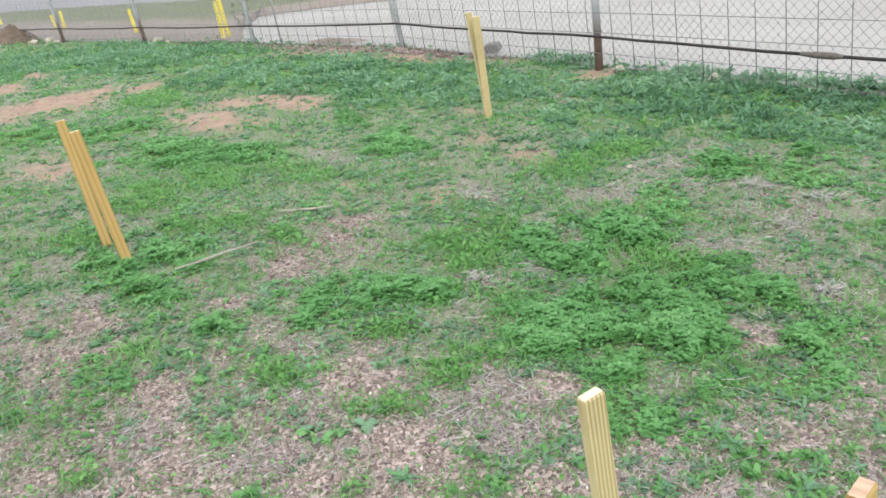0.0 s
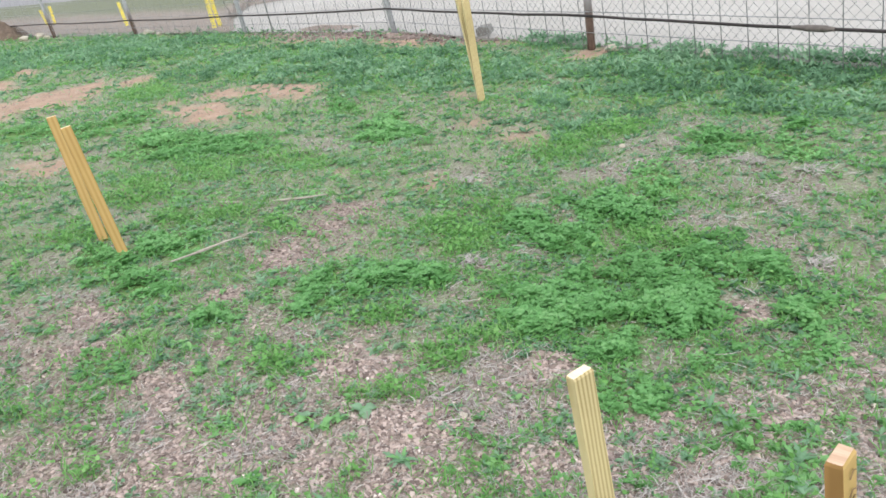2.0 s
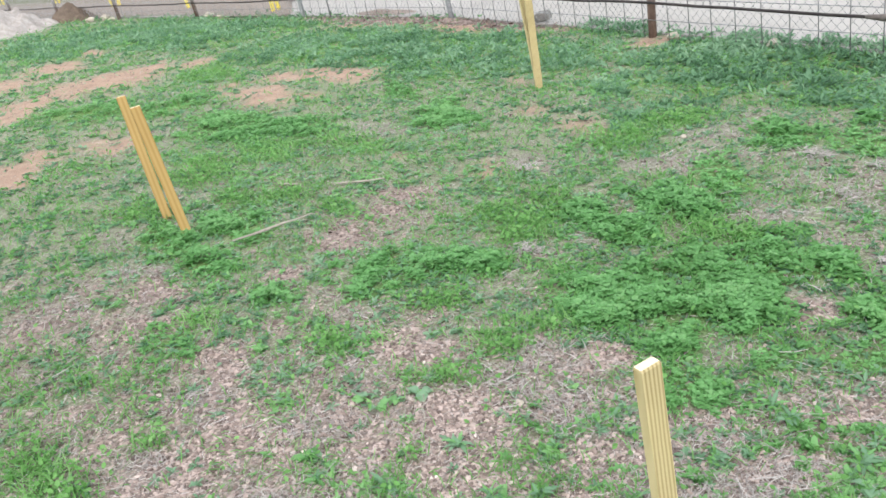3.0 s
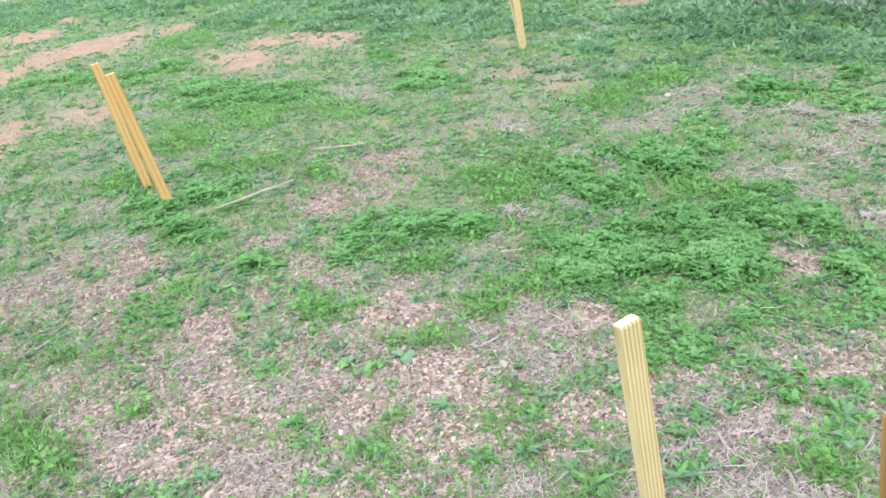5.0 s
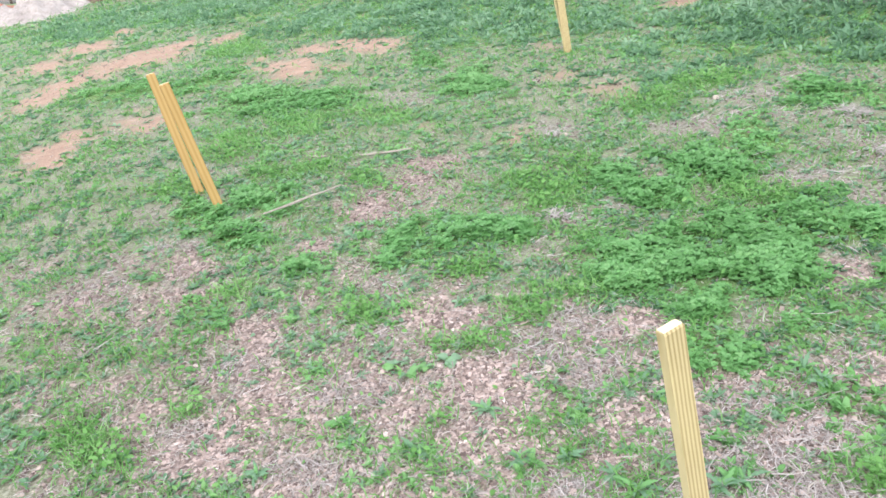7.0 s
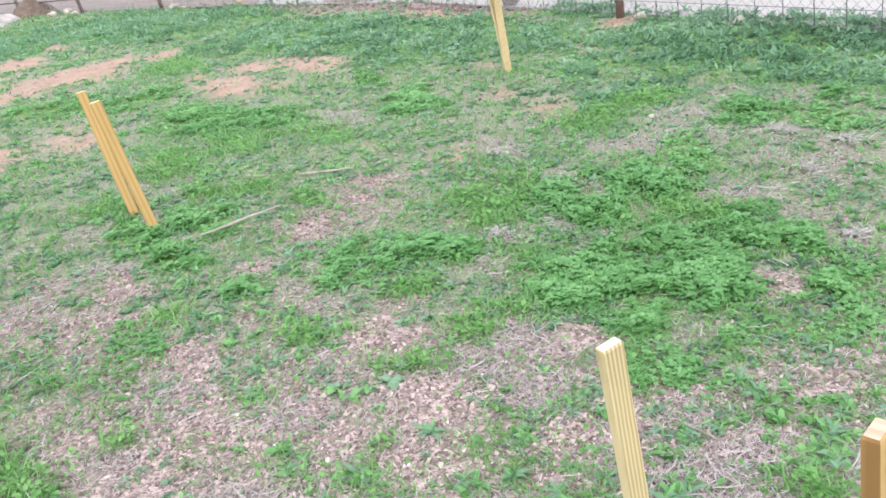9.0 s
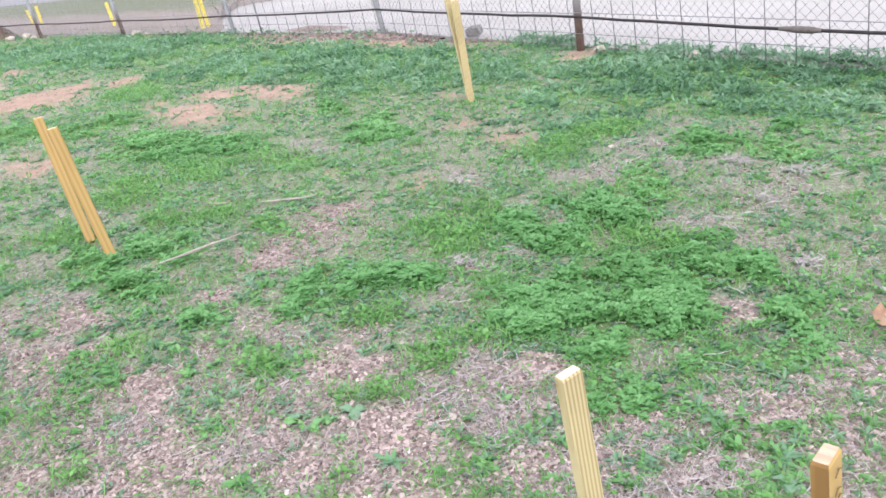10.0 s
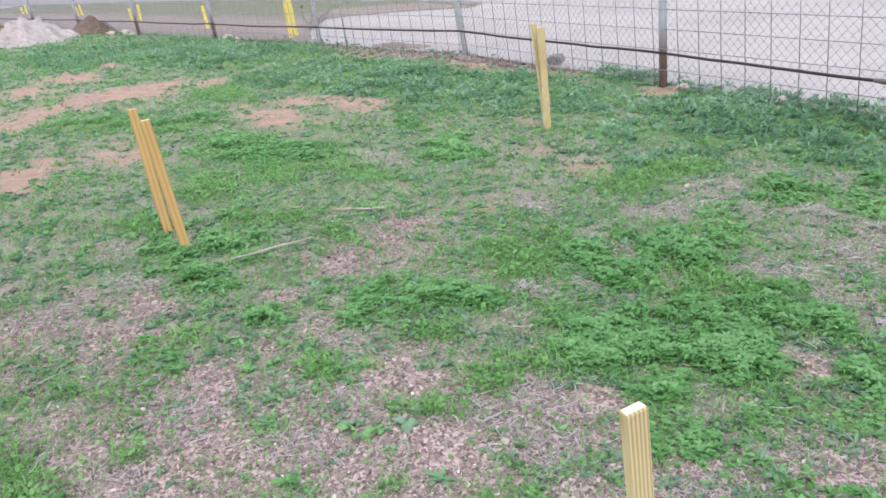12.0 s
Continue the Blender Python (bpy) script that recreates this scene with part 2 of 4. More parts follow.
# patches of the yard: x, y, half length, half width, turn in degrees
BARE_PATCHES = [(-3.35, 7.32, 0.9, 0.49, 65), (-2.63, 7.79, 0.34, 0.19, -77), (-4.58, 8.81, 0.57, 0.21, -41), (-4.45, 9.8, 0.48, 0.1, -54),
                (-1.42, 5.58, 0.55, 0.21, -45), (-0.88, 6.04, 0.4, 0.24, -60), (-2.69, 4.6, 0.28, 0.08, -62), (-2.12, 4.58, 0.21, 0.11, -87),
                (0.09, 3.22, 0.17, 0.09, 82), (0.62, 3.75, 0.2, 0.12, -79), (0.44, 4.23, 0.17, 0.12, -37), (0.44, 4.99, 0.2, 0.09, -81),
                (-0.32, 3.54, 0.08, 0.05, -59), (-4.46, 9.7, 0.4, 0.14, -55), (1.5, 5.81, 0.18, 0.12, 39), (-3.69, 6.17, 0.49, 0.2, -89),
                (-4.62, 8.84, 0.33, 0.26, -38), (-1.23, 6.23, 0.34, 0.19, -33), (-4.59, 7.91, 0.62, 0.32, -65)]
EARTHY_PATCHES = [(-2.63, 4.27, 0.32, 0.17, -73), (-2.26, 4.68, 0.38, 0.2, -73), (-0.79, 9.2, 0.76, 0.38, -39), (0.46, 7.84, 0.92, 0.36, -49), (1.05, 7.36, 0.5, 0.22, -67)]
GREY_LITTER_FAR = [(-2.37, 4.69, 0.35, 0.14, -65), (-2.47, 5.13, 0.19, 0.06, -57), (-1.89, 4.82, 0.18, 0.12, 64), (1.23, 3.35, 0.21, 0.11, 18),
                   (0.91, 2.99, 0.25, 0.13, -2), (1.48, 3.63, 0.1, 0.07, 87), (1.34, 2.5, 0.24, 0.19, 18), (1.39, 2.89, 0.11, 0.1, -68),
                   (1.52, 2.64, 0.12, 0.08, -34), (1.18, 1.94, 0.07, 0.06, 52), (1.15, 2.11, 0.07, 0.06, -19), (0.97, 2.38, 0.1, 0.06, 16),
                   (0.18, 2.28, 0.1, 0.08, 11), (0.4, 2.31, 0.09, 0.05, -32), (0.24, 3.28, 0.21, 0.13, -48), (-1.44, 2.83, 0.13, 0.09, -40),
                   (-0.49, 4.14, 0.18, 0.16, -67), (-1.2, 2.46, 0.13, 0.06, -6), (1.43, 3.6, 0.09, 0.07, 44)]
GREY_LITTER_NEAR = [(0.14, 1.64, 0.09, 0.08, 68), (0.13, 1.45, 0.09, 0.07, -26), (0.45, 1.09, 0.1, 0.06, -8), (0.47, 0.97, 0.14, 0.06, -10),
                    (-0.45, 1.43, 0.1, 0.05, -5), (-0.85, 1.38, 0.08, 0.05, -44), (-0.5, 1.17, 0.09, 0.05, -21), (-0.76, 1.61, 0.09, 0.04, -5),
                    (-0.4, 1.94, 0.09, 0.05, -36), (0.25, 0.99, 0.06, 0.04, -9), (0.02, 1.55, 0.07, 0.05, -29), (0.57, 1.15, 0.05, 0.04, 1),
                    (-0.36, 1.68, 0.09, 0.05, -30), (-1.22, 1.82, 0.12, 0.08, 1), (0.45, 1.26, 0.05, 0.04, -9), (0.69, 1.02, 0.04, 0.03, 25),
                    (0.02, 1.07, 0.07, 0.04, -17), (-1.4, 2.2, 0.15, 0.12, -17)]
CHIP_PILES_NEAR = [(-0.73, 1.74, 0.13, 0.07, -70), (-0.67, 1.38, 0.21, 0.12, 21), (-0.73, 1.23, 0.15, 0.07, -24), (-0.59, 1.49, 0.11, 0.06, -28),
                   (-0.09, 1.42, 0.11, 0.09, -35), (-0.09, 1.2, 0.14, 0.1, -25), (0.19, 1.22, 0.09, 0.06, -16), (0.46, 1.36, 0.08, 0.05, -14),
                   (0.58, 1.45, 0.04, 0.03, -3), (0.79, 1.29, 0.08, 0.04, -12), (0.31, 1.62, 0.07, 0.05, -22), (-0.23, 1.74, 0.16, 0.09, -28),
                   (-0.32, 1.08, 0.14, 0.04, -13), (-0.28, 1.34, 0.08, 0.05, -24), (0.3, 1.22, 0.07, 0.05, 74), (0.13, 1.11, 0.06, 0.05, -18),
                   (-0.52, 1.12, 0.14, 0.04, -14), (-0.4, 1.49, 0.08, 0.04, -23), (0.55, 1.15, 0.1, 0.05, 0)]
CHIP_PILES_FAR = [(-0.25, 3.02, 0.17, 0.14, -27), (-0.36, 2.84, 0.14, 0.08, -10), (-0.52, 2.62, 0.24, 0.08, -83), (-0.65, 2.29, 0.07, 0.07, -27),
                  (-1.11, 2.27, 0.16, 0.07, -40), (-1.01, 2.02, 0.11, 0.05, -35), (-0.61, 1.94, 0.11, 0.06, -35), (0.85, 1.72, 0.09, 0.08, -7),
                  (-0.63, 2.65, 0.12, 0.03, -79), (-1.11, 1.61, 0.07, 0.04, 1), (-0.93, 1.44, 0.06, 0.04, -17), (-1.44, 2.07, 0.08, 0.06, -33)]
MATS_RIGHT = [(0.37, 1.91, 0.19, 0.14, -62), (0.69, 2.03, 0.15, 0.13, 82), (0.89, 2.04, 0.15, 0.1, 68), (0.55, 2.03, 0.11, 0.1, -76),
              (0.62, 1.72, 0.15, 0.11, -20), (0.72, 1.51, 0.18, 0.07, -10), (0.89, 1.49, 0.11, 0.08, 9), (0.46, 1.46, 0.1, 0.08, -14),
              (0.5, 1.64, 0.1, 0.1, 86), (0.75, 2.55, 0.17, 0.13, -83), (1.0, 2.76, 0.2, 0.09, 73), (1.43, 3.23, 0.2, 0.14, 79),
              (1.69, 3.0, 0.27, 0.11, 64), (0.42, 2.57, 0.13, 0.09, -81), (0.74, 1.82, 0.08, 0.07, 67), (1.02, 1.98, 0.1, 0.09, 57),
              (0.53, 2.34, 0.13, 0.1, -66), (1.02, 1.68, 0.09, 0.06, 53)]
MATS_LEFT = [(-0.22, 2.25, 0.2, 0.16, -17), (-0.34, 2.1, 0.09, 0.06, -35), (-0.11, 2.06, 0.1, 0.06, -35), (-1.19, 2.72, 0.22, 0.1, -46),
             (-1.0, 2.85, 0.21, 0.15, -40), (-0.96, 2.44, 0.16, 0.08, -42), (-0.92, 2.95, 0.16, 0.08, -46), (-1.42, 4.7, 0.64, 0.26, -55),
             (-0.99, 4.44, 0.41, 0.16, -70), (-2.93, 5.73, 0.45, 0.34, -33), (-2.07, 5.61, 0.38, 0.21, 80), (-0.1, 4.33, 0.32, 0.17, -68),
             (-0.39, 5.05, 0.25, 0.11, -72), (-0.68, 2.12, 0.1, 0.08, -68), (-0.94, 1.9, 0.09, 0.06, -38), (-1.25, 2.22, 0.08, 0.04, -44),
             (-1.24, 1.67, 0.08, 0.03, -18), (0.03, 2.17, 0.1, 0.07, -46)]
PLANT_CLUMPS = [(-0.4, 1.25, 0.07, 0.05, -52), (-0.25, 1.2, 0.06, 0.03, -21), (-0.33, 1.13, 0.07, 0.02, -14), (-0.59, 1.17, 0.06, 0.03, -69),
                (-0.53, 1.55, 0.05, 0.03, -30), (-0.5, 1.69, 0.04, 0.02, -64), (-0.04, 1.13, 0.05, 0.03, -23), (0.22, 1.37, 0.07, 0.05, 18),
                (0.49, 1.23, 0.07, 0.06, 18), (0.62, 1.08, 0.1, 0.06, -3), (0.78, 1.19, 0.06, 0.04, 39), (0.41, 1.17, 0.05, 0.04, -11),
                (0.37, 1.04, 0.06, 0.04, -9), (0.18, 1.03, 0.05, 0.04, 75), (0.14, 1.06, 0.03, 0.03, -15), (0.09, 1.27, 0.05, 0.03, 84),
                (0.05, 1.15, 0.03, 0.02, -86), (0.63, 1.25, 0.05, 0.04, 9), (-0.48, 1.9, 0.09, 0.04, -77)]
BRIGHT_GRASS = [(0.13, 2.57, 0.21, 0.15, -63), (0.33, 2.73, 0.13, 0.09, -59), (-1.31, 3.74, 0.25, 0.17, -64), (-1.03, 3.91, 0.3, 0.14, -47),
                (-1.45, 3.16, 0.19, 0.13, -29), (-0.63, 3.95, 0.25, 0.13, -61), (-0.91, 3.15, 0.24, 0.14, -15), (-2.18, 6.97, 0.47, 0.24, -61),
                (0.78, 3.45, 0.24, 0.13, 48), (1.06, 3.65, 0.2, 0.11, 19), (-0.89, 2.03, 0.1, 0.06, 64), (-1.02, 1.71, 0.08, 0.04, 45),
                (0.02, 1.72, 0.08, 0.05, -27), (0.13, 1.8, 0.11, 0.04, -20), (0.81, 2.26, 0.11, 0.08, -34), (-0.5, 2.88, 0.15, 0.08, -39)]
BRIGHT_GRASS_NEAR = [(-0.21, 1.3, 0.04, 0.02, -18), (-0.43, 1.78, 0.09, 0.06, -64), (-0.27, 1.77, 0.06, 0.04, -69), (-0.63, 1.38, 0.06, 0.03, -21),
                     (-0.84, 1.43, 0.07, 0.04, 17), (-1.11, 1.73, 0.07, 0.05, 18), (0.24, 1.81, 0.08, 0.04, -23), (-0.15, 1.59, 0.09, 0.04, -19),
                     (0.61, 1.0, 0.06, 0.03, -4), (-0.11, 1.98, 0.11, 0.05, -26), (-1.06, 1.35, 0.13, 0.06, -38)]
FENCE_WEEDS = [(-1.01, 7.82, 1.68, 1.0, -53), (-3.93, 11.19, 3.05, 1.24, -45), (-5.54, 10.82, 1.95, 0.68, -50), (1.4, 6.84, 0.55, 0.34, 86),
               (0.78, 5.76, 0.54, 0.38, -87), (1.81, 4.51, 0.9, 0.53, 31), (0.2, 6.61, 0.97, 0.57, -81), (2.48, 4.65, 0.56, 0.23, 55),
               (1.07, 4.59, 0.31, 0.29, -30), (-0.27, 5.76, 0.41, 0.29, -45), (1.7, 5.27, 0.54, 0.32, 27),
               (2.0, 3.75, 0.5, 0.3, -50), (2.65, 4.1, 0.95, 0.45, -60), (2.25, 4.75, 0.95, 0.4, -60)]


CLUMPS_BY_STAKE = [(0.99, 1.26, 0.1, 0.07, 34), (1.2, 1.5, 0.08, 0.04, 48), (0.84, 1.25, 0.06, 0.04, 20), (0.68, 1.19, 0.07, 0.05, -2)]

# ground worn down to chips and straw
WORN_PATCHES = [(-0.5, 1.45, 1.0, 0.55, -22), (0.35, 1.12, 0.75, 0.38, 0), (-1.3, 2.1, 0.55, 0.3, -35), (-0.35, 2.75, 0.3, 0.2, -30), (0.8, 1.3, 0.45, 0.25, 0)]

# the cover of the yard, on a fine grid of cells
CELL, GRID_X, GRID_Y, GRID_N = 0.02, -13.0, -1.0, 900
cell_x, cell_y = np.meshgrid(GRID_X + CELL * np.arange(GRID_N), GRID_Y + CELL * np.arange(GRID_N))
RAG = 1.5 * (fnoise(cell_x, cell_y, 0.10) - 0.5) + 1.1 * (fnoise(cell_x + 3, cell_y, 0.34) - 0.5)


def patch_map(rows, grow=1.0, soft_edge=0.5):
    """How far each cell lies within any of the patches, 0 to 1, with ragged edges."""
    best = np.zeros_like(cell_x)
    for cx, cy, a, b, turn in rows:
        reach = 1.9 * a * grow + 0.1
        i0, i1 = (int(min(max((cx + d - GRID_X) / CELL, 0), GRID_N)) for d in (-reach, reach))
        j0, j1 = (int(min(max((cy + d - GRID_Y) / CELL, 0), GRID_N)) for d in (-reach, reach))
        win = np.s_[j0:j1, i0:i1]
        c, s = math.cos(radians(turn)), math.sin(radians(turn))
        dx, dy = cell_x[win] - cx, cell_y[win] - cy
        r = np.hypot((dx * c + dy * s) / (a * grow), (dy * c - dx * s) / (b * grow))
        best[win] = np.maximum(best[win], np.clip((1.18 - r - RAG[win]) / soft_edge, 0, 1))
    return best


BARE = np.maximum(patch_map(BARE_PATCHES[:8] + BARE_PATCHES[13:] + EARTHY_PATCHES[:1] + EARTHY_PATCHES[2:], 1.2, 0.7), 0.7 * patch_map(BARE_PATCHES[8:13] + EARTHY_PATCHES[1:2], 1.15, 1.0))
BARE = np.clip(BARE * (1.55 - 0.9 * fnoise(cell_x + 2, cell_y, 0.13)), 0, 1)
MATS = patch_map(MATS_RIGHT + MATS_LEFT, 1.12, 0.65) * (1 - 0.9 * BARE)
CLUMPS = patch_map(PLANT_CLUMPS + CLUMPS_BY_STAKE, 1.05, 0.5) * (1 - BARE)
BRIGHT = patch_map(BRIGHT_GRASS + BRIGHT_GRASS_NEAR, 1.15, 0.7) * (1 - BARE)
LEAFY = np.maximum(MATS, 0.5 * CLUMPS)
WORN = patch_map(WORN_PATCHES, 1.2, 0.7) * (1 - BARE) * (1 - LEAFY) * (1 - 0.6 * BRIGHT)
CHIPS = patch_map(CHIP_PILES_NEAR + CHIP_PILES_FAR, 1.08, 0.6) * (1 - BARE) * (1 - 0.8 * LEAFY)
LITTER = patch_map(GREY_LITTER_FAR + GREY_LITTER_NEAR, 1.15, 0.7) * (1 - BARE) * (1 - 0.8 * LEAFY) * (1 - 0.5 * BRIGHT)
FENCE_SIDE = patch_map(FENCE_WEEDS, 1.08, 0.6) * (1 - 0.9 * BARE)


def covers(x, y):
    """Shares of bare earth, chips, grey litter, clover mats, fence weeds, bright grass, plant clumps and worn ground."""
    i, j = ((x - GRID_X) / CELL + 0.5).astype(int), ((y - GRID_Y) / CELL + 0.5).astype(int)
    on = (i >= 0) & (j >= 0) & (i < GRID_N) & (j < GRID_N)
    i, j = np.clip(i, 0, GRID_N - 1), np.clip(j, 0, GRID_N - 1)
    return tuple(np.where(on, m[j, i], 0) for m in (BARE, CHIPS, LITTER, MATS, FENCE_SIDE, BRIGHT, CLUMPS, WORN))


# the fence line: even bays, with a bend at the third post
FENCE = [(3.113, 3.358), (1.59, 6.0), (0.067, 8.642), (-1.974, 10.908), (-4.125, 13.07), (-6.305, 15.2), (-8.485, 17.33), (-10.665, 19.46),
         (-12.845, 21.59), (-15.02, 23.72)]


def inside(x, y):
    """Metres on the yard's side of the fence line."""
    best = np.full(np.shape(x), 1e9)
    for (ax, ay), (bx, by) in ((FENCE[0], FENCE[2]), (FENCE[2], FENCE[3]), (FENCE[3], FENCE[9])):
        nx, ny = -(by - ay), bx - ax
        k = math.hypot(nx, ny)
        best = np.minimum(best, ((x - ax) * nx + (y - ay) * ny) / k)
    return best


# ---- building helpers ----
def solid(name, verts, faces, mat, parent=None, label="", smooth=False):
    me = bpy.data.meshes.new(name)
    me.from_pydata(verts, [], faces)
    me.update()
    if smooth:
        me.polygons.foreach_set("use_smooth", [True] * len(me.polygons))
    me.materials.append(mat)
    ob = new(name, me)
    if parent:
        ob.parent = parent
    return tagged(ob, label)


def part(name, bm, mat, parent=None, label="", smooth=False):
    me = bpy.data.meshes.new(name)
    for f in bm.faces:
        f.smooth = smooth
    bm.to_mesh(me)
    bm.free()
    me.materials.append(mat)
    ob = new(name, me)
    if parent:
        ob.parent = parent
    return tagged(ob, label)


def empty(name, m, label, category, group=""):
    ob = new(name)
    ob.matrix_world = m
    ob.empty_display_size = 0.05
    return tagged(ob, label, category, group)


def tube(points, radius, sides=6, wobble=0.0):
    """Vertices and faces of a tube through the points; radius may be a list."""
    pts = [Vector(p) for p in points]
    vs, fs = [], []
    for i, p in enumerate(pts):
        d = (pts[min(i + 1, len(pts) - 1)] - pts[max(i - 1, 0)]).normalized()
        u = d.orthogonal().normalized() if abs(d.z) > 0.9 else d.cross(Vector((0, 0, 1))).normalized()
        v = d.cross(u)
        r = radius[i] if isinstance(radius, (list, tuple)) else radius
        for k in range(sides):
            a = 2 * math.pi * k / sides
            q = r * (1 + wobble * random.uniform(-1, 1))
            vs.append(p + u * (q * math.cos(a)) + v * (q * math.sin(a)))
    for i in range(len(pts) - 1):
        for k in range(sides):
            a, b = i * sides + k, i * sides + (k + 1) % sides
            fs.append((a, b, b + sides, a + sides))
    fs.append(tuple(range(sides))[::-1])
    fs.append(tuple(range((len(pts) - 1) * sides, len(pts) * sides)))
    return vs, fs


def sheet(name, xs, ys, h, mat):
    """A ground sheet over a grid of yard coordinates."""
    X, Y = np.meshgrid(xs, ys)
    X, Y = X.ravel(), Y.ravel()
    a, b, c = tip(X, Y, h(X, Y))
    w = len(xs)
    idx = np.arange(len(X)).reshape(len(ys), w)
    faces = np.stack([idx[:-1, :-1], idx[:-1, 1:], idx[1:, 1:], idx[1:, :-1]], -1).reshape(-1, 4)
    return raw(name, np.stack([a, b, c], 1), faces, mat, smooth=True), X, Y


def raw(name, verts, faces, mat, tone=None, smooth=False):
    """A mesh straight from arrays; all faces have the same number of corners."""
    me = bpy.data.meshes.new(name)
    k = faces.shape[1]
    me.vertices.add(len(verts))
    me.vertices.foreach_set("co", np.ascontiguousarray(verts, np.float32).ravel())
    me.loops.add(faces.size)
    me.loops.foreach_set("vertex_index", np.ascontiguousarray(faces, np.int32).ravel())
    me.polygons.add(len(faces))
    me.polygons.foreach_set("loop_start", np.arange(0, faces.size, k, dtype=np.int32))
    if smooth:
        me.polygons.foreach_set("use_smooth", np.ones(len(faces), bool))
    me.update(calc_edges=True)
    if tone is not None:
        at = me.attributes.new("tone", "FLOAT", "POINT")
        at.data.foreach_set("value", np.ascontiguousarray(tone, np.float32))
    me.materials.append(mat)
    return new(name, me)


# ---- ground ----
def graded(lo, hi, step, reach, grow=1.25):
    mid = np.arange(lo, hi + step / 2, step)
    s, a, b = step, lo, hi
    left, right = [], []
    while a > -reach or b < reach:
        s *= grow
        a, b = a - s, b + s
        left.append(a)
        right.append(b)
    return np.concatenate([left[::-1], mid, right])


ground, gx, gy = sheet("ground", graded(-9.0, 4.0, 0.05, 2500), graded(-0.6, 14.0, 0.05, 2500), lambda x, y: swell(x, y), SOIL)
bare, mulch, litter, mat, far, bright, clumps, worn = covers(gx, gy)
mulch = np.maximum(mulch, 0.5 * worn)
green = np.clip(0.85 * mat + 0.8 * far + 0.6 * bright + 0.5 * clumps + 0.4 * fnoise(gx, gy, 0.4), 0, 1)
off = np.clip(2.2 * (np.abs(np.arctan2(gx, gy)) - 0.9), 0, 1)
green = np.maximum(green, off * (0.6 + 0.4 * fnoise(gx, gy, 0.5)))
green = np.where(np.hypot(gx, gy) > 24, 0.75, green) * (1 - 0.8 * litter) * (1 - 0.7 * mulch)
cov = np.stack([bare, green, mulch, np.ones_like(bare)], 1)
at = ground.data.attributes.new("cover", "FLOAT_COLOR", "POINT")
at.data.foreach_set("color", np.ascontiguousarray(cov, np.float32).ravel())
tagged(ground, "sloping weedy yard of patchy grass and reddish soil", "ground", kind="structure")


# the concrete lot beyond the fence: a slab along the fence line
def slab(name, outline, thick_m, mat, label, category, rise=0.02):
    """A flat piece of paving with an edge, on the slope."""
    n = len(outline)
    top = [G(x, y, rise) for x, y in outline]
    low = [G(x, y, rise - thick_m) for x, y in outline]
    faces = [tuple(range(n))] + [(i, n + i, n + (i + 1) % n, (i + 1) % n) for i in range(n)]
    return tagged(solid(name, top + low, faces, mat), label, category, kind="structure")


def fence_offset(d):
    """The fence line moved d metres outwards."""
    out = []
    for i, (x, y) in enumerate(FENCE):
        a, b = FENCE[max(i - 1, 0)], FENCE[min(i + 1, len(FENCE) - 1)]
        k = math.hypot(b[0] - a[0], b[1] - a[1])
        out.append((x + d * (b[1] - a[1]) / k, y - d * (b[0] - a[0]) / k))
    return out


edge = fence_offset(0.1)
slab("pavement", [(5.2, -0.6)] + edge + [(-17.5, 26.5), (-60, 72), (-120, 170), (20, 190), (90, 90), (60, 8)], 0.2, PAVING,
     "pale concrete lot beyond the wire fence", "pavement")


slab("road", [(0.6, 18.4), (-1.4, 20.3), (-5.1, 25.9), (-10.5, 31.6), (-20.0, 39.0), (-60, 71), (-120, 168), (-30, 175)], 0.1, ROAD, "grey road surface beyond the verge", "road", 0.026)


# the verge: a tapering strip of turf and dirt on the lot
def verge():
    us, vs = np.linspace(0, 1, 70), np.linspace(0, 1, 26)
    U, V = np.meshgrid(us, vs)
    U, V = U.ravel(), V.ravel()
    near = np.array([(0.4, 17.2), (-1.3, 17.3), (-2.8, 16.4), (-2.6, 13.4), (-2.2, 11.35), (-5.1, 14.25), (-9.5, 18.5), (-15.0, 23.9), (-20.5, 29.4)])
    away = np.array([(0.5, 18.2), (-1.4, 20.6), (-3.0, 22.9), (-4.2, 24.8), (-5.4, 26.5), (-7.6, 29.0), (-10.5, 32.0), (-15.5, 36.0), (-21.0, 40.0)])
    k = np.linspace(0, 1, 9)
    nx, ny = np.interp(U, k, near[:, 0]), np.interp(U, k, near[:, 1])
    ax, ay = np.interp(U, k, away[:, 0]), np.interp(U, k, away[:, 1])
    rag = 0.35 * (fnoise(U * 25, V * 3, 1.1) - 0.5)
    x, y = nx + (ax - nx) * V + rag, ny + (ay - ny) * V + rag
    rim = np.minimum(np.minimum(V, 1 - V) * 6, np.minimum(U * 12, 1))
    a, b, c = tip(x, y, 0.03 + 0.10 * np.clip(rim, 0, 1) + 0.08 * (fnoise(x, y, 0.7) - 0.5) * np.clip(rim, 0, 1))
    idx = np.arange(len(x)).reshape(26, 70)
    faces = np.stack([idx[:-1, :-1], idx[:-1, 1:], idx[1:, 1:], idx[1:, :-1]], -1).reshape(-1, 4)
    ob = raw("verge", np.stack([a, b, c], 1), faces, VERGE, smooth=True)
    at = ob.data.attributes.new("dirt", "FLOAT", "POINT")
    at.data.foreach_set("value", np.ascontiguousarray(np.clip(1.3 - 3.2 * V, 0, 1), np.float32))
    tagged(ob, "strip of thin turf and bare dirt beside the lot", "verge", kind="structure")


verge()


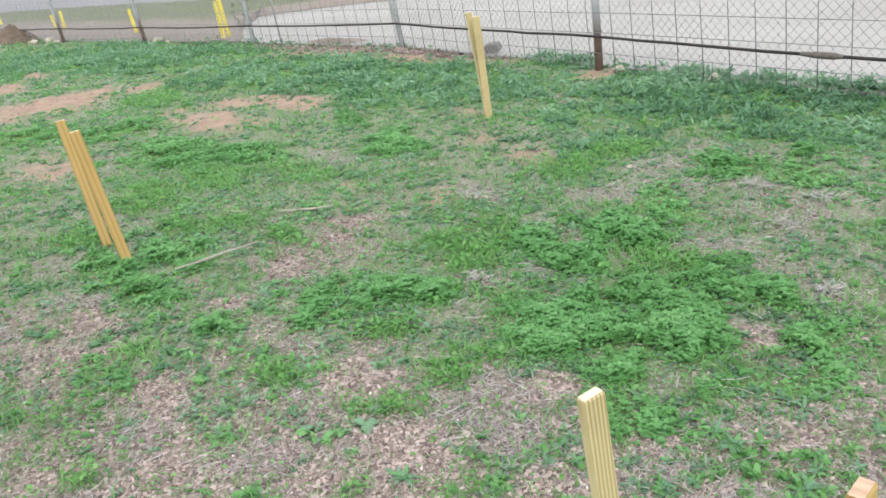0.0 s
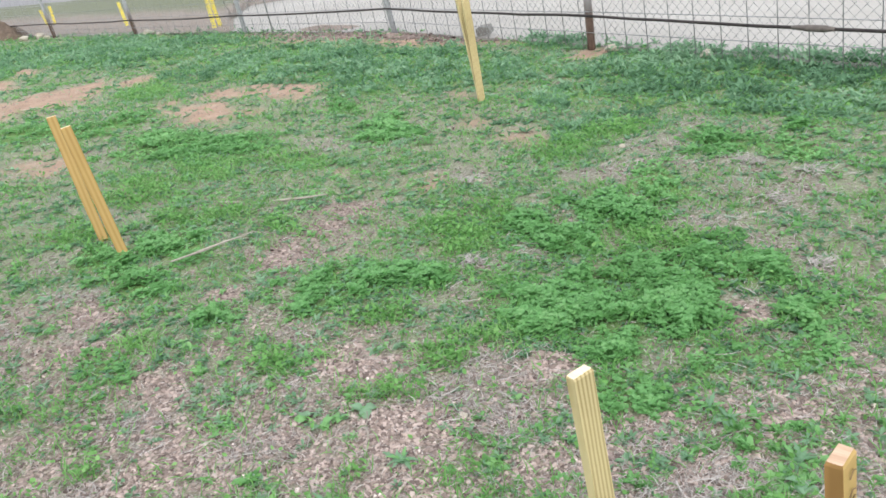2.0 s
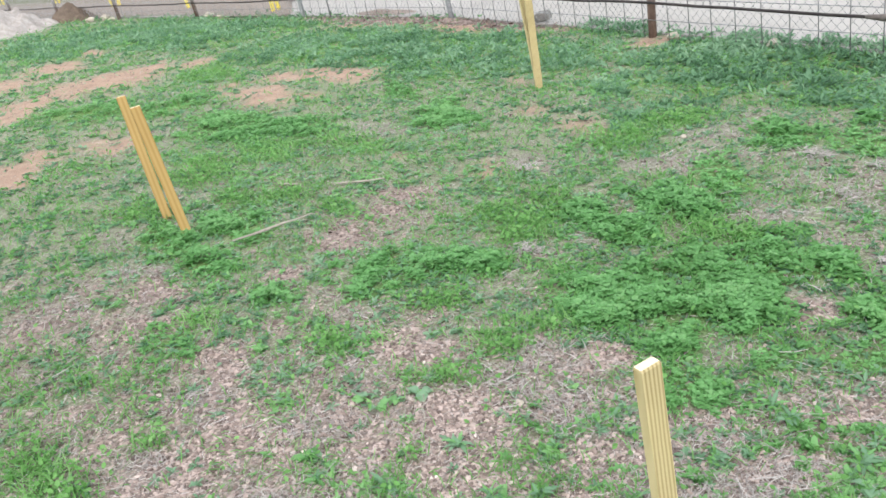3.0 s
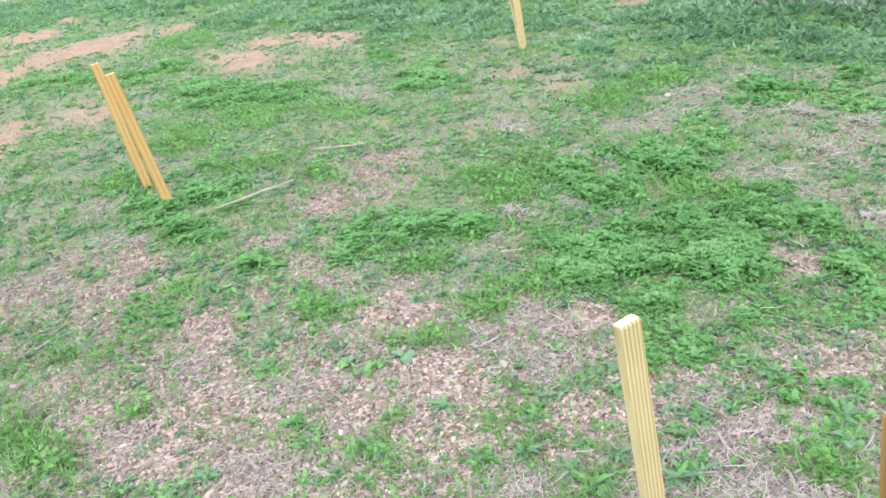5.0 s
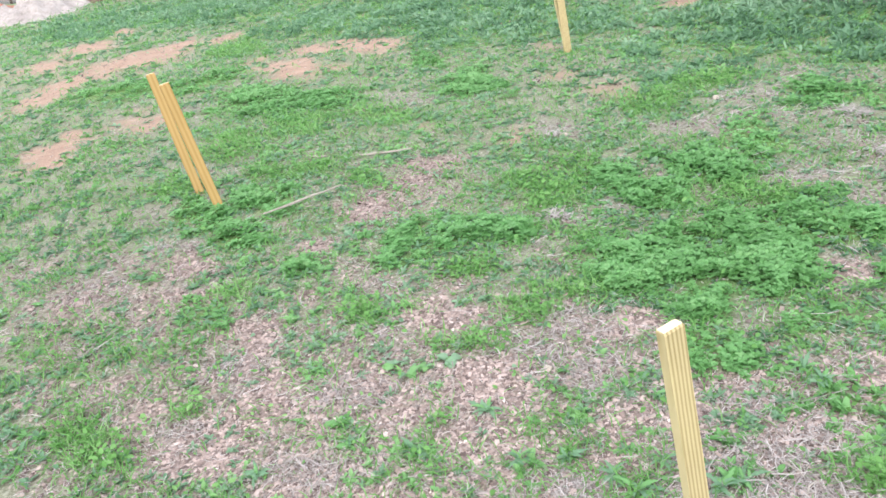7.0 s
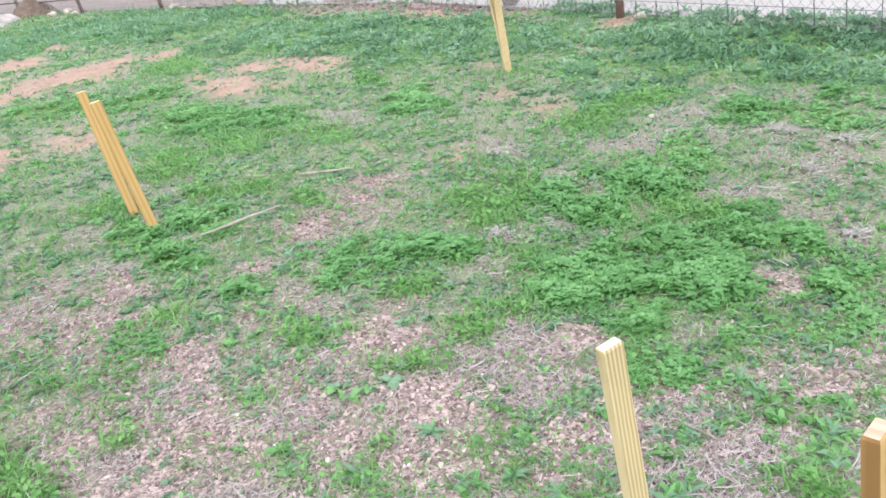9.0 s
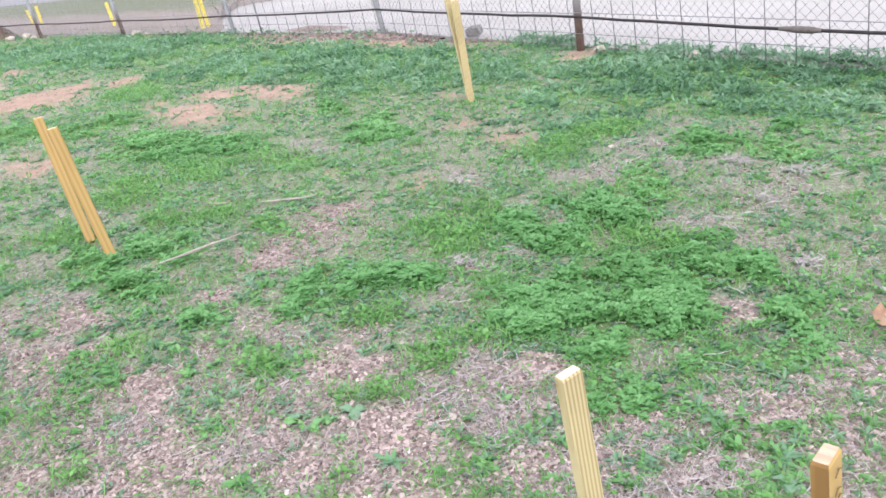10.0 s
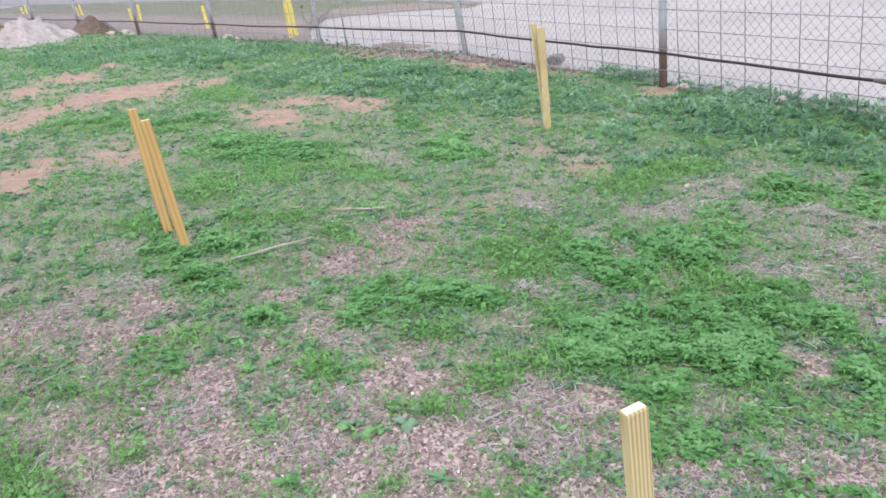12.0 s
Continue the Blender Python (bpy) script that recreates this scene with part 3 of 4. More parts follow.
def heap(name, x, y, rx, ry, high, turn, mat, label, lumpy=0.3):
    us, vs = np.linspace(-1.15, 1.15, 40), np.linspace(-1.15, 1.15, 40)
    U, V = np.meshgrid(us, vs)
    U, V = U.ravel(), V.ravel()
    r = np.hypot(U, V) + 0.35 * (fnoise(U + x, V + y, 0.7) - 0.5)
    c, s = math.cos(radians(turn)), math.sin(radians(turn))
    X, Y = x + U * rx * c - V * ry * s, y + U * rx * s + V * ry * c
    H = high * np.clip(1 - r, 0, 1) ** 0.8 + lumpy * high * (fnoise(U * 3 + x, V * 3, 0.5) - 0.5) * np.clip(3 * (1 - r), 0, 1) - 0.04
    a, b, cc = tip(X, Y, H)
    idx = np.arange(len(X)).reshape(40, 40)
    faces = np.stack([idx[:-1, :-1], idx[:-1, 1:], idx[1:, 1:], idx[1:, :-1]], -1).reshape(-1, 4)
    ob = raw(name, np.stack([a, b, cc], 1), faces, mat, smooth=True)
    return tagged(ob, label, "heap")


heap("sand_heap", -8.62, 15.3, 1.6, 1.0, 0.5, 105, GRAVEL_PILE, "pale heap of sandy rubble near the fence", 0.9)
heap("soil_heap", -7.75, 16.35, 0.55, 0.5, 0.42, 0, DARK_PILE, "small dark brown heap of soil by the fence")
heap("clay_heap", -11.6, 17.9, 1.1, 0.9, 0.5, 0, RED_PILE, "reddish clay heap behind the gravel heap")
heap("dirt_bank", -0.75, 10.1, 1.2, 0.4, 0.10, -48, BANK, "low bank of brown dirt along the fence foot")
heap("dirt_bank", 0.72, 7.95, 1.1, 0.32, 0.055, -60, BANK, "low bank of pinkish rubble at the lot's edge", 0.6)


def loose_block(x, y, turn):
    """A chipped piece of concrete block."""
    random.seed(31)
    bm = bmesh.new()
    bmesh.ops.create_cube(bm, size=1)
    bmesh.ops.subdivide_edges(bm, edges=bm.edges[:], cuts=2, use_grid_fill=True)
    for v in bm.verts:
        v.co = Vector((v.co.x * 0.15, v.co.y * 0.08, v.co.z * 0.08)) + Vector((random.uniform(-1, 1), random.uniform(-1, 1), random.uniform(-1, 1))) * 0.004
    bmesh.ops.bevel(bm, geom=[e for e in bm.edges if e.calc_face_angle(0) > 1.0], offset=0.006, segments=1, affect="EDGES")
    ob = part("concrete_block", bm, CEMENT)
    ob.matrix_world = Matrix.Translation(G(x, y, 0.075)) @ pose(0, 0, 0, 8, -4, turn)
    return tagged(ob, "chipped grey concrete block lying in the rubble", "block")


loose_block(0.93, 7.5, -35)


# ---- fence ----
TALL = 1.22
fence = empty("wire_fence", Matrix.Identity(4), "galvanised post fence with welded wire panels and chain link", "fence")


def fence_post(x, y, lean, mat, sideways=None):
    random.seed(int(x * 100))
    zs = [-0.05, 0.1, 0.4, 0.8, TALL + 0.02, TALL + 0.05, TALL + 0.07]
    rs = [0.033, 0.032, 0.0315, 0.0315, 0.0315, 0.027, 0.009]
    vs, fs = tube([(0, 0, z) for z in zs], rs, 14)
    ob = solid("post", vs, fs, mat, fence, smooth=True)
    ob.matrix_world = Matrix.Translation(on_ground(x, y)) @ (pose(0, 0, 0, lean, lean * 0.7, random.uniform(0, 90)) if sideways is None else pose(0, 0, 0, lean, sideways, 0))
    return ob


for i, (x, y) in enumerate(FENCE):
    fence_post(x, y, (0.6, -0.5, 0.9, 0.4, -0.4, 0.7, -0.8, 0.3, 0, 0.5)[i], GALV if i in (2, 3) else POST, {1: 2.2, 2: -3.0}.get(i))


def thin_post():
    """A steel rod tied between two posts of the fence."""
    vs, fs = tube([(0, 0, -0.05), (0, 0, 0.5), (0.01, 0, TALL - 0.05)], 0.009, 6)
    ob = solid("thin_post", vs, fs, GALV, fence, "thin steel rod", smooth=True)
    ob.matrix_world = Matrix.Translation(on_ground(-1.52, 10.40))


thin_post()


def rod(p, q, r, sides=5):
    return tube([p, (Vector(p) + Vector(q)) / 2, q], r, sides)


def joined(rods):
    vs, fs = [], []
    for v, f in rods:
        k = len(vs)
        vs += v
        fs += [tuple(j + k for j in face) for face in f]
    return vs, fs


def bay(i):
    """One bay: a welded panel of rods and the chain link behind it."""
    (ax, ay), (bx, by) = FENCE[i], FENCE[i + 1]
    a, b = on_ground(ax, ay), on_ground(bx, by)
    along = b - a
    span = along.length
    u = along / span
    up = Vector((0, 0, 1))
    n = u.cross(up).normalized()
    n = n if n.dot(Vector((-ax, -ay, 0))) > 0 else -n
    front = a + n * 0.034
    tops = TALL + 0.01
    rise = [-0.006 + 0.152 * k for k in range(1, 9)]
    count = int(span / 0.2075)
    near = i < 3
    rods = []
    for k in range(count + 1):
        s = (0.15 if i == 0 else 0.05) + k * 0.2075 + random.uniform(-0.006, 0.006)
        if s > span - 0.02:
            break
        tilt = random.uniform(-0.008, 0.008)
        rods.append((front + u * s + up * -0.01, front + u * (s + tilt) + up * tops))
    flat = [(front + up * h + n * 0.006, front + up * (h + random.uniform(-0.006, 0.006)) + u * span + n * 0.006) for h in rise]
    if near:
        for p, q in rods + flat:
            solid("wire_rod", *rod(p, q, 0.0032), WIRE, fence, smooth=True)
    else:
        solid("welded_panel", *joined([rod(p, q, 0.0032, 4) for p, q in rods + flat]), WIRE, fence)
    # chain link: zigzag strands that hook into their neighbours
    half, vs, fs = 0.0355, [], []
    back = a - n * 0.032
    m = int(tops / half)
    for k in range(int(span / (2 * half)) + 1):
        for side in (-1, 1):
            s0 = k * 2 * half + half
            pts = []
            for j in range(m + 1):
                s = s0 + side * (half if j % 2 else 0)
                pts.append(back + u * min(max(s, 0), span) + up * (j * half + 0.015) + n * (0.003 * (1 if (j % 2) else -1) * side))
            v, f = tube(pts, 0.0021, 3)
            c = len(vs)
            vs += v
            fs += [tuple(q + c for q in face) for face in f]
    solid("chain_link", vs, fs, LINK, fence)


random.seed(5)
for i in range(len(FENCE) - 1):
    bay(i)


def water_pipe():
    """The black hose tied along the fence, with a coupling."""
    random.seed(11)
    pipe = empty("water_pipe", Matrix.Identity(4), "black plastic water pipe tied along the fence", "pipe")
    pts = []
    line = fence_offset(-0.075)
    for i in range(len(FENCE) - 1):
        (ax, ay), (bx, by) = line[i], line[i + 1]
        h0, h1 = ((0.24, 0.283, 0.30, 0.268, 0.262, 0.265, 0.265, 0.25, 0.24, 0.24)[k] for k in (i, i + 1))
        for k in range(12):
            f = k / 12
            sag = -0.012 * math.sin(math.pi * f) + 0.003 * random.uniform(-1, 1)
            pts.append(G(ax + (bx - ax) * f, ay + (by - ay) * f, h0 + (h1 - h0) * f + sag))
    solid("pipe", *tube(pts, 0.0105, 8), RUBBER, pipe, smooth=True)
    p = [pts[4] + (pts[5] - pts[4]) * s for s in (0.05, 0.2, 0.25, 0.45, 0.75, 0.8, 0.9, 1.1)]
    solid("coupling", *tube(p, [0.012, 0.016, 0.02, 0.021, 0.02, 0.017, 0.016, 0.012], 10), COUPLING, pipe, "grey plastic pipe coupling", smooth=True)


water_pipe()


def marker_post(x, y):
    vs, fs = tube([(0, 0, -0.2), (0, 0, 1.0), (0, 0, 2.2), (0, 0, 2.23)], [0.04, 0.04, 0.04, 0.02], 10)
    ob = solid("steel_post", vs, fs, GALV, smooth=True)
    ob.matrix_world = Matrix.Translation(G(x, y, 0))
    return tagged(ob, "grey steel post at the verge by the road", "post")


marker_post(-8.06, 30.2)


# ---- stakes ----
def stake(foot, head, wide, deep, turn, mat, label, group, cut=0.0, worn=0.0012, seed=0, bury=0.06):
    """A sawn stake from foot to head (yard coordinates); turn spins it about its length."""
    random.seed(seed)
    f, h = on_ground(foot[0], foot[1]), G(*head)
    axis = (h - f).normalized()
    f = f - axis * bury
    high = (h - f).length
    bm = bmesh.new()
    rings, steps = [], 9
    for i in range(steps + 1):
        z = high * i / steps
        if i == steps - 1:
            z = high - 0.004
        bow = 0.0025 * math.sin(math.pi * i / steps + seed)
        ring = []
        inset = 0.0015 if i == steps else 0.0
        b = 0.0009
        w, d = wide / 2 - inset, deep / 2 - inset
        for sx, sy in ((-1, -1), (1, -1), (1, 1), (-1, 1)):
            order = ((sx * (w - b), sy * d), (sx * w, sy * (d - b)))
            for px, py in (order[::-1] if sx * sy > 0 else order):
                jig = worn * random.uniform(-1, 1) * (0.4 if i >= steps - 1 else 1)
                ring.append(bm.verts.new((px + bow + jig, py + jig, z + (cut * px / wide if i >= steps - 1 else 0))))
        rings.append(ring)
    n = 8
    for r, s in zip(rings, rings[1:]):
        for k in range(n):
            bm.faces.new((r[k], r[(k + 1) % n], s[(k + 1) % n], s[k]))
    bm.faces.new(rings[0][::-1])
    crown = bm.faces.new(rings[-1])
    crown.material_index = 1
    bmesh.ops.recalc_face_normals(bm, faces=bm.faces)
    ob = part("wooden_stake", bm, mat)
    ob.data.materials.append(END_BROWN if mat is PINE_BROWN else END_GRAIN)
    q = Vector((0, 0, 1)).rotation_difference(axis).to_matrix().to_4x4()
    ob.matrix_world = Matrix.Translation(f) @ q @ pose(0, 0, 0, 0, 0, turn)
    return tagged(ob, label, "stake", group)


stake((0.255, 0.895), (0.212, 0.888, 0.449), 0.038, 0.019, 29, PINE, "upright yellow pine stake with strong grain lines", "yard stakes", seed=1)
marked = stake((0.443, 0.545), (0.390, 0.545, 0.538), 0.018, 0.034, -50, PINE_BROWN, "brown-sided pine stake with a pale scribbled edge", "yard stakes", seed=2)
marked.data.materials.append(PINE_ORANGE)
for face in marked.data.polygons:
    if face.normal.x > 0.9:
        face.material_index = 2
top_z = max(v.co.z for v in marked.data.vertices)
for strokes in (((-0.008, -0.020), (0.001, -0.014), (0.008, -0.019)), ((-0.009, -0.044), (-0.001, -0.038), (0.007, -0.042)), ((-0.006, -0.056), (0.004, -0.049), (0.008, -0.052))):
    solid("mark", *tube([(0.0095, a, top_z + b) for a, b in strokes], 0.0008, 4), INK, marked, "faded dark scribble")
stake((-1.318, 3.04), (-1.372, 3.05, 0.552), 0.036, 0.019, 20, PINE_ORANGE, "orange pine stake, one of a leaning pair", "yard stakes", seed=3)
stake((-1.146, 2.785), (-1.215, 2.78, 0.552), 0.038, 0.019, 28, PINE_ORANGE, "leaning orange pine stake in front of its twin", "yard stakes", seed=4)
stake((0.534, 4.755), (0.491, 4.76, 0.629), 0.046, 0.019, 10, PINE, "pale pine stake standing in the weeds", "yard stakes", seed=5)
stake((0.537, 4.80), (0.455, 4.82, 0.65), 0.04, 0.019, 30, PINE, "pale pine stake close behind another", "yard stakes", seed=6)
for k, (x, y, h, gap) in enumerate(((-2.62, 12.1, 0.62, 0.08), (-4.8, 14.9, 0.52, 0.065), (-7.45, 17.95, 0.45, 0.08), (-11.0, 22.6, 0.4, 0.08), (-14.6, 26.2, 0.4, 0.08))):
    for side in (-1, 1):
        tilt = 0.05 * side * (k == 2) - 0.02 * (k == 0) * side
        stake((x + side * gap / 2 + 0.04, y + 0.05 * side), (x + side * gap / 2 - 0.02 + tilt, y + 0.05 * side, h + 0.03 * side), 0.06, 0.03, 15, PINE_YELLOW,
              "bright yellow painted stake beyond the fence", "yellow stakes", seed=20 + 2 * k + side)


# ---- small things on the ground ----
def lump(name, x, y, size, mat, label, category, group="", flat=0.6, seed=0, sink=0.25):
    random.seed(seed)
    bm = bmesh.new()
    bmesh.ops.create_icosphere(bm, subdivisions=2, radius=1)
    off = Vector((seed * 3.1, seed * 1.7, 0))
    for v in bm.verts:
        k = 1 + 0.45 * noise.noise(v.co * 1.1 + off) + 0.18 * noise.noise(v.co * 2.7 + off)
        v.co = Vector((v.co.x * size * k, v.co.y * size * 0.75 * k, v.co.z * size * flat * k))
    ob = part(name, bm, mat)
    ob.matrix_world = Matrix.Translation(on_ground(x, y) + Vector((0, 0, size * flat * (1 - sink) * 0.7))) @ pose(0, 0, 0, 0, 0, random.uniform(0, 360))
    return tagged(ob, label, category, group)


for k, (x, y, s) in enumerate(((2.17, 5.14, 0.058), (2.4, 5.06, 0.045), (2.5, 5.0, 0.04), (2.5, 4.78, 0.05), (-3.89, 12.93, 0.09), (-3.6, 12.5, 0.06),
                               (-6.73, 15.6, 0.12), (-7.0, 15.5, 0.1), (-6.5, 15.3, 0.08), (0.298, 3.121, 0.02), (0.229, 1.808, 0.011), (0.051, 1.448, 0.013), (1.02, 3.35, 0.018))):
    lump("stone", x, y, s, ROCK, "pale stone lying among the weeds", "stone", "pale stones", seed=k + 1)
lump("stone", 2.75, 4.64, 0.05, TAN_ROCK, "tan stone lying by the fence foot", "stone", seed=40)
lump("stone", 1.7, 5.84, 0.055, ROCK, "grey-tan stone at the foot of a post", "stone", seed=41)


def stick(a, b, r, label, seed, lift):
    random.seed(seed)
    n = 9
    pts = []
    for i in range(n):
        f = i / (n - 1)
        p = on_ground(a[0] + (b[0] - a[0]) * f, a[1] + (b[1] - a[1]) * f)
        pts.append(p + Vector((random.uniform(-1, 1) * 0.004, random.uniform(-1, 1) * 0.004, lift + 0.006 * math.sin(3 * f + seed))))
    vs, fs = tube(pts, [r * (1 - 0.45 * abs(2 * i / (n - 1) - 0.8)) for i in range(n)], 7, 0.15)
    return tagged(solid("stick", vs, fs, BARK), label, "stick")


stick((-0.892, 2.548), (-0.635, 2.805), 0.0056, "bleached grey stick lying in the clover", 1, 0.04)
stick((-1.03, 2.5), (-0.985, 2.525), 0.007, "short bleached stick end in the clover", 2, 0.025)
stick((-0.87, 3.29), (-0.77, 3.27), 0.008, "short pale stick half sunk in grass", 3, 0.02)
stick((-0.62, 3.22), (-0.37, 3.18), 0.006, "thin pale stick half sunk in grass", 4, 0.018)


stick((-0.175, 1.5), (-0.17, 1.33), 0.0016, "thin pale dry stalk on bark chips", 5, 0.016)
stick((0.45, 1.07), (0.475, 1.02), 0.0018, "short pale dry stalk on bark chips", 6, 0.014)
stick((0.49, 1.01), (0.455, 0.965), 0.0018, "bent pale dry stalk on dead grass", 7, 0.014)
stick((0.39, 0.99), (0.355, 0.955), 0.0016, "pale dry stalk beside a weed", 8, 0.014)


def dry_leaf(x, y, size, turn, mat, label):
    """A fallen lobed leaf, curled."""
    bm = bmesh.new()
    rim = []
    n = 20
    for k in range(n):
        a = 2 * math.pi * k / n
        r = size * (1.0 if k % 4 == 0 else 0.9 if k % 2 else 0.8) * (1.1 if k == 0 else 1)
        rim.append(bm.verts.new((r * math.cos(a), r * math.sin(a) * 0.9, 0.12 * size + 0.35 * r * r / size * abs(math.sin(a)))))
    c = bm.verts.new((0, 0, 0.05 * size))
    for k in range(n):
        bm.faces.new((c, rim[k], rim[(k + 1) % n]))
    bmesh.ops.solidify(bm, geom=bm.faces[:], thickness=0.0012)
    ob = part("fallen_leaf", bm, mat, smooth=False)
    ob.matrix_world = Matrix.Translation(on_ground(x, y) + Vector((0, 0, 0.03))) @ pose(0, 0, 0, 48, 6, turn)
    return tagged(ob, label, "leaf")


dry_leaf(1.172, 1.56, 0.036, 25, DRY_LEAF, "dry orange-brown fallen leaf, curled at the rim")
dry_leaf(1.256, 1.694, 0.03, 80, PALE_LEAF, "bleached whitish fallen leaf lying in dead grass")


def dry_tuft(x, y, size, seed):
    """A bleached clump of dead grass."""
    g = np.random.default_rng(seed)
    n = 70
    ob = blades("dry_grass_tuft", x + g.normal(0, size * 0.4, n), y + g.normal(0, size * 0.4, n), 0.008 + 0.012 * g.random(n), size * (0.3 + 0.6 * g.random(n)), np.full(n, 0.0014), np.radians(2 + 22 * g.random(n)), STRAW, 0.35 + 0.45 * g.random(n), g, "bleached clump of dead grass")
    del ob["kind"]
    return tagged(ob, category="dry grass")


# ---- separate weed plants near the stakes ----
def leaf_mesh(name, long, wide, lobes, mat, droop=0.35, tone=0.5):
    n = 8
    vs, fs = [], []
    for i in range(n + 1):
        f = i / n
        w = wide * math.sin(math.pi * min(1, 0.08 + f * 0.92)) ** 0.8 * (1 + lobes * (0.5 if i % 2 else -0.35))
        if i == n:
            w = 0.001
        z = long * (0.55 * f - droop * f * f * 1.6)
        vs += [(-w, f * long, z + 0.25 * w), (0, f * long, z), (w, f * long, z + 0.25 * w)]
    for i in range(n):
        a = 3 * i
        fs += [(a, a + 1, a + 4, a + 3), (a + 1, a + 2, a + 5, a + 4)]
    me = bpy.data.meshes.new(name)
    me.from_pydata(vs, [], fs)
    me.update()
    me.polygons.foreach_set("use_smooth", [True] * len(fs))
    at = me.attributes.new("tone", "FLOAT", "POINT")
    at.data.foreach_set("value", [tone + 0.12 * ((i % 3) == 1) for i in range(len(vs))])
    me.materials.append(mat)
    return me


ROSETTE = [leaf_mesh("leaf", 0.062, 0.0065, 0.7, WEED, 0.3, 0.62), leaf_mesh("leaf", 0.05, 0.007, 0.5, WEED, 0.4, 0.75), leaf_mesh("leaf", 0.056, 0.006, 0.8, CLOVER, 0.3, 0.75)]
BROAD = [leaf_mesh("leaf", 0.045, 0.018, 0.1, WEED, 0.45, 0.85), leaf_mesh("leaf", 0.038, 0.017, 0.1, CLOVER, 0.5, 0.85)]


def weed_plant(x, y, kind, count, size, seed):
    random.seed(seed)
    plant = empty("weed_plant", Matrix.Translation(on_ground(x, y, -0.006)), "low green weed rosette on chips and dead grass" if kind is ROSETTE else "broad-leaved pale green weed on bark chips", "plant", "weed plants")
    for k in range(count):
        leaf = new("leaf", random.choice(kind))
        leaf.parent = plant
        s = size * random.uniform(0.65, 1.15)
        leaf.matrix_basis = pose(random.uniform(-0.008, 0.008), random.uniform(-0.008, 0.008), 0, random.uniform(-16, 34), random.uniform(-25, 25), 360 * k / count + random.uniform(-30, 30)) @ Matrix.Scale(s, 4)
    return plant


for k, (x, y) in enumerate(((0.622, 1.305), (0.434, 1.195), (0.374, 1.04), (0.28, 1.304), (0.182, 1.023), (-0.036, 1.15), (0.138, 1.07), (0.494, 1.198), (-0.098, 1.31), (-0.594, 1.175),
                            (0.061, 1.144), (-0.529, 1.555), (0.699, 1.145), (0.24, 1.102), (0.606, 1.354), (0.75, 1.19), (0.33, 1.02), (-0.4, 1.26), (-0.25, 1.2), (0.88, 1.12))):
    weed_plant(x, y, ROSETTE, random.Random(k).randint(13, 20), (0.72, 0.55, 0.64, 0.46)[k % 4], 60 + k)
for k, (x, y) in enumerate(((-0.33, 1.525), (-0.278, 1.475), (-0.187, 1.509), (0.668, 1.066), (-0.24, 1.5))):
    weed_plant(x, y, BROAD, 6, 0.74, 90 + k)


# ---- uncountable growth: leaves, blades, straw and chips ----
def scatter(count, near, seed, r0=0.4, r1=19.0):
    """Points of the yard, denser towards the middle of the plot by the stakes."""
    g = np.random.default_rng(seed)
    f = g.random(count)
    r = r0 * (r1 / r0) ** (f ** near)
    u = 2 * g.random(count) - 1
    u = np.where(g.random(count) < 0.14, np.sign(u) * (1 + np.abs(g.normal(0, 0.4, count))), u)
    a = radians(90) + radians(44) * u
    out = g.random(count) < 0.08
    a = np.where(out, 2 * np.pi * g.random(count), a)
    r = np.where(out, 0.12 + 7 * g.random(count) ** 0.8, r)
    return r * np.cos(a), r * np.sin(a), r, g


def footing(x, y):
    """The surface that small growth stands on: the yard, or the lot's edge."""
    low = swell(x, y)
    return np.where(inside(x, y) < -0.09, np.maximum(low, 0.021), low)


def spread(name, x, y, h, long, wide, tilt, mat, tone, g, label, fold=0.25, curl=0.0, az=None, spin=1.4):
    """A flat pointed leaf at each place: six corners, two folded halves."""
    n = len(x)
    az = g.random(n) * 2 * np.pi if az is None else az
    d = np.stack([np.cos(az) * np.cos(tilt), np.sin(az) * np.cos(tilt), np.sin(tilt)], 1)
    roll = (g.random(n) - 0.5) * spin
    s0 = np.stack([-np.sin(az), np.cos(az), np.zeros(n)], 1)
    up = np.cross(d, s0)
    s = s0 * np.cos(roll)[:, None] + up * np.sin(roll)[:, None]
    nn = np.cross(d, s)
    p = np.stack(tip(x, y, footing(x, y) + h), 1)
    L, W = long[:, None], wide[:, None]
    lift = nn * W * fold
    base = p - d * L * 0.5
    bend = np.array([0, 0, -1.0]) * L * curl
    v = np.stack([base, base + d * L * 0.35 + s * W + lift, base + d * L * 0.75 + s * W * 0.75 + lift + bend * 0.4,
                  base + d * L + bend, base + d * L * 0.75 - s * W * 0.75 + lift + bend * 0.4, base + d * L * 0.35 - s * W + lift], 1).reshape(-1, 3)
    i = np.arange(n)[:, None] * 6
    faces = np.concatenate([i + np.array([0, 1, 2, 3]), i + np.array([0, 3, 4, 5])], 1).reshape(-1, 4)
    ob = raw(name, v, faces, mat, np.repeat(np.clip(tone, 0, 1), 6))
    return tagged(ob, label, name.replace("_", " "), kind="stuff")


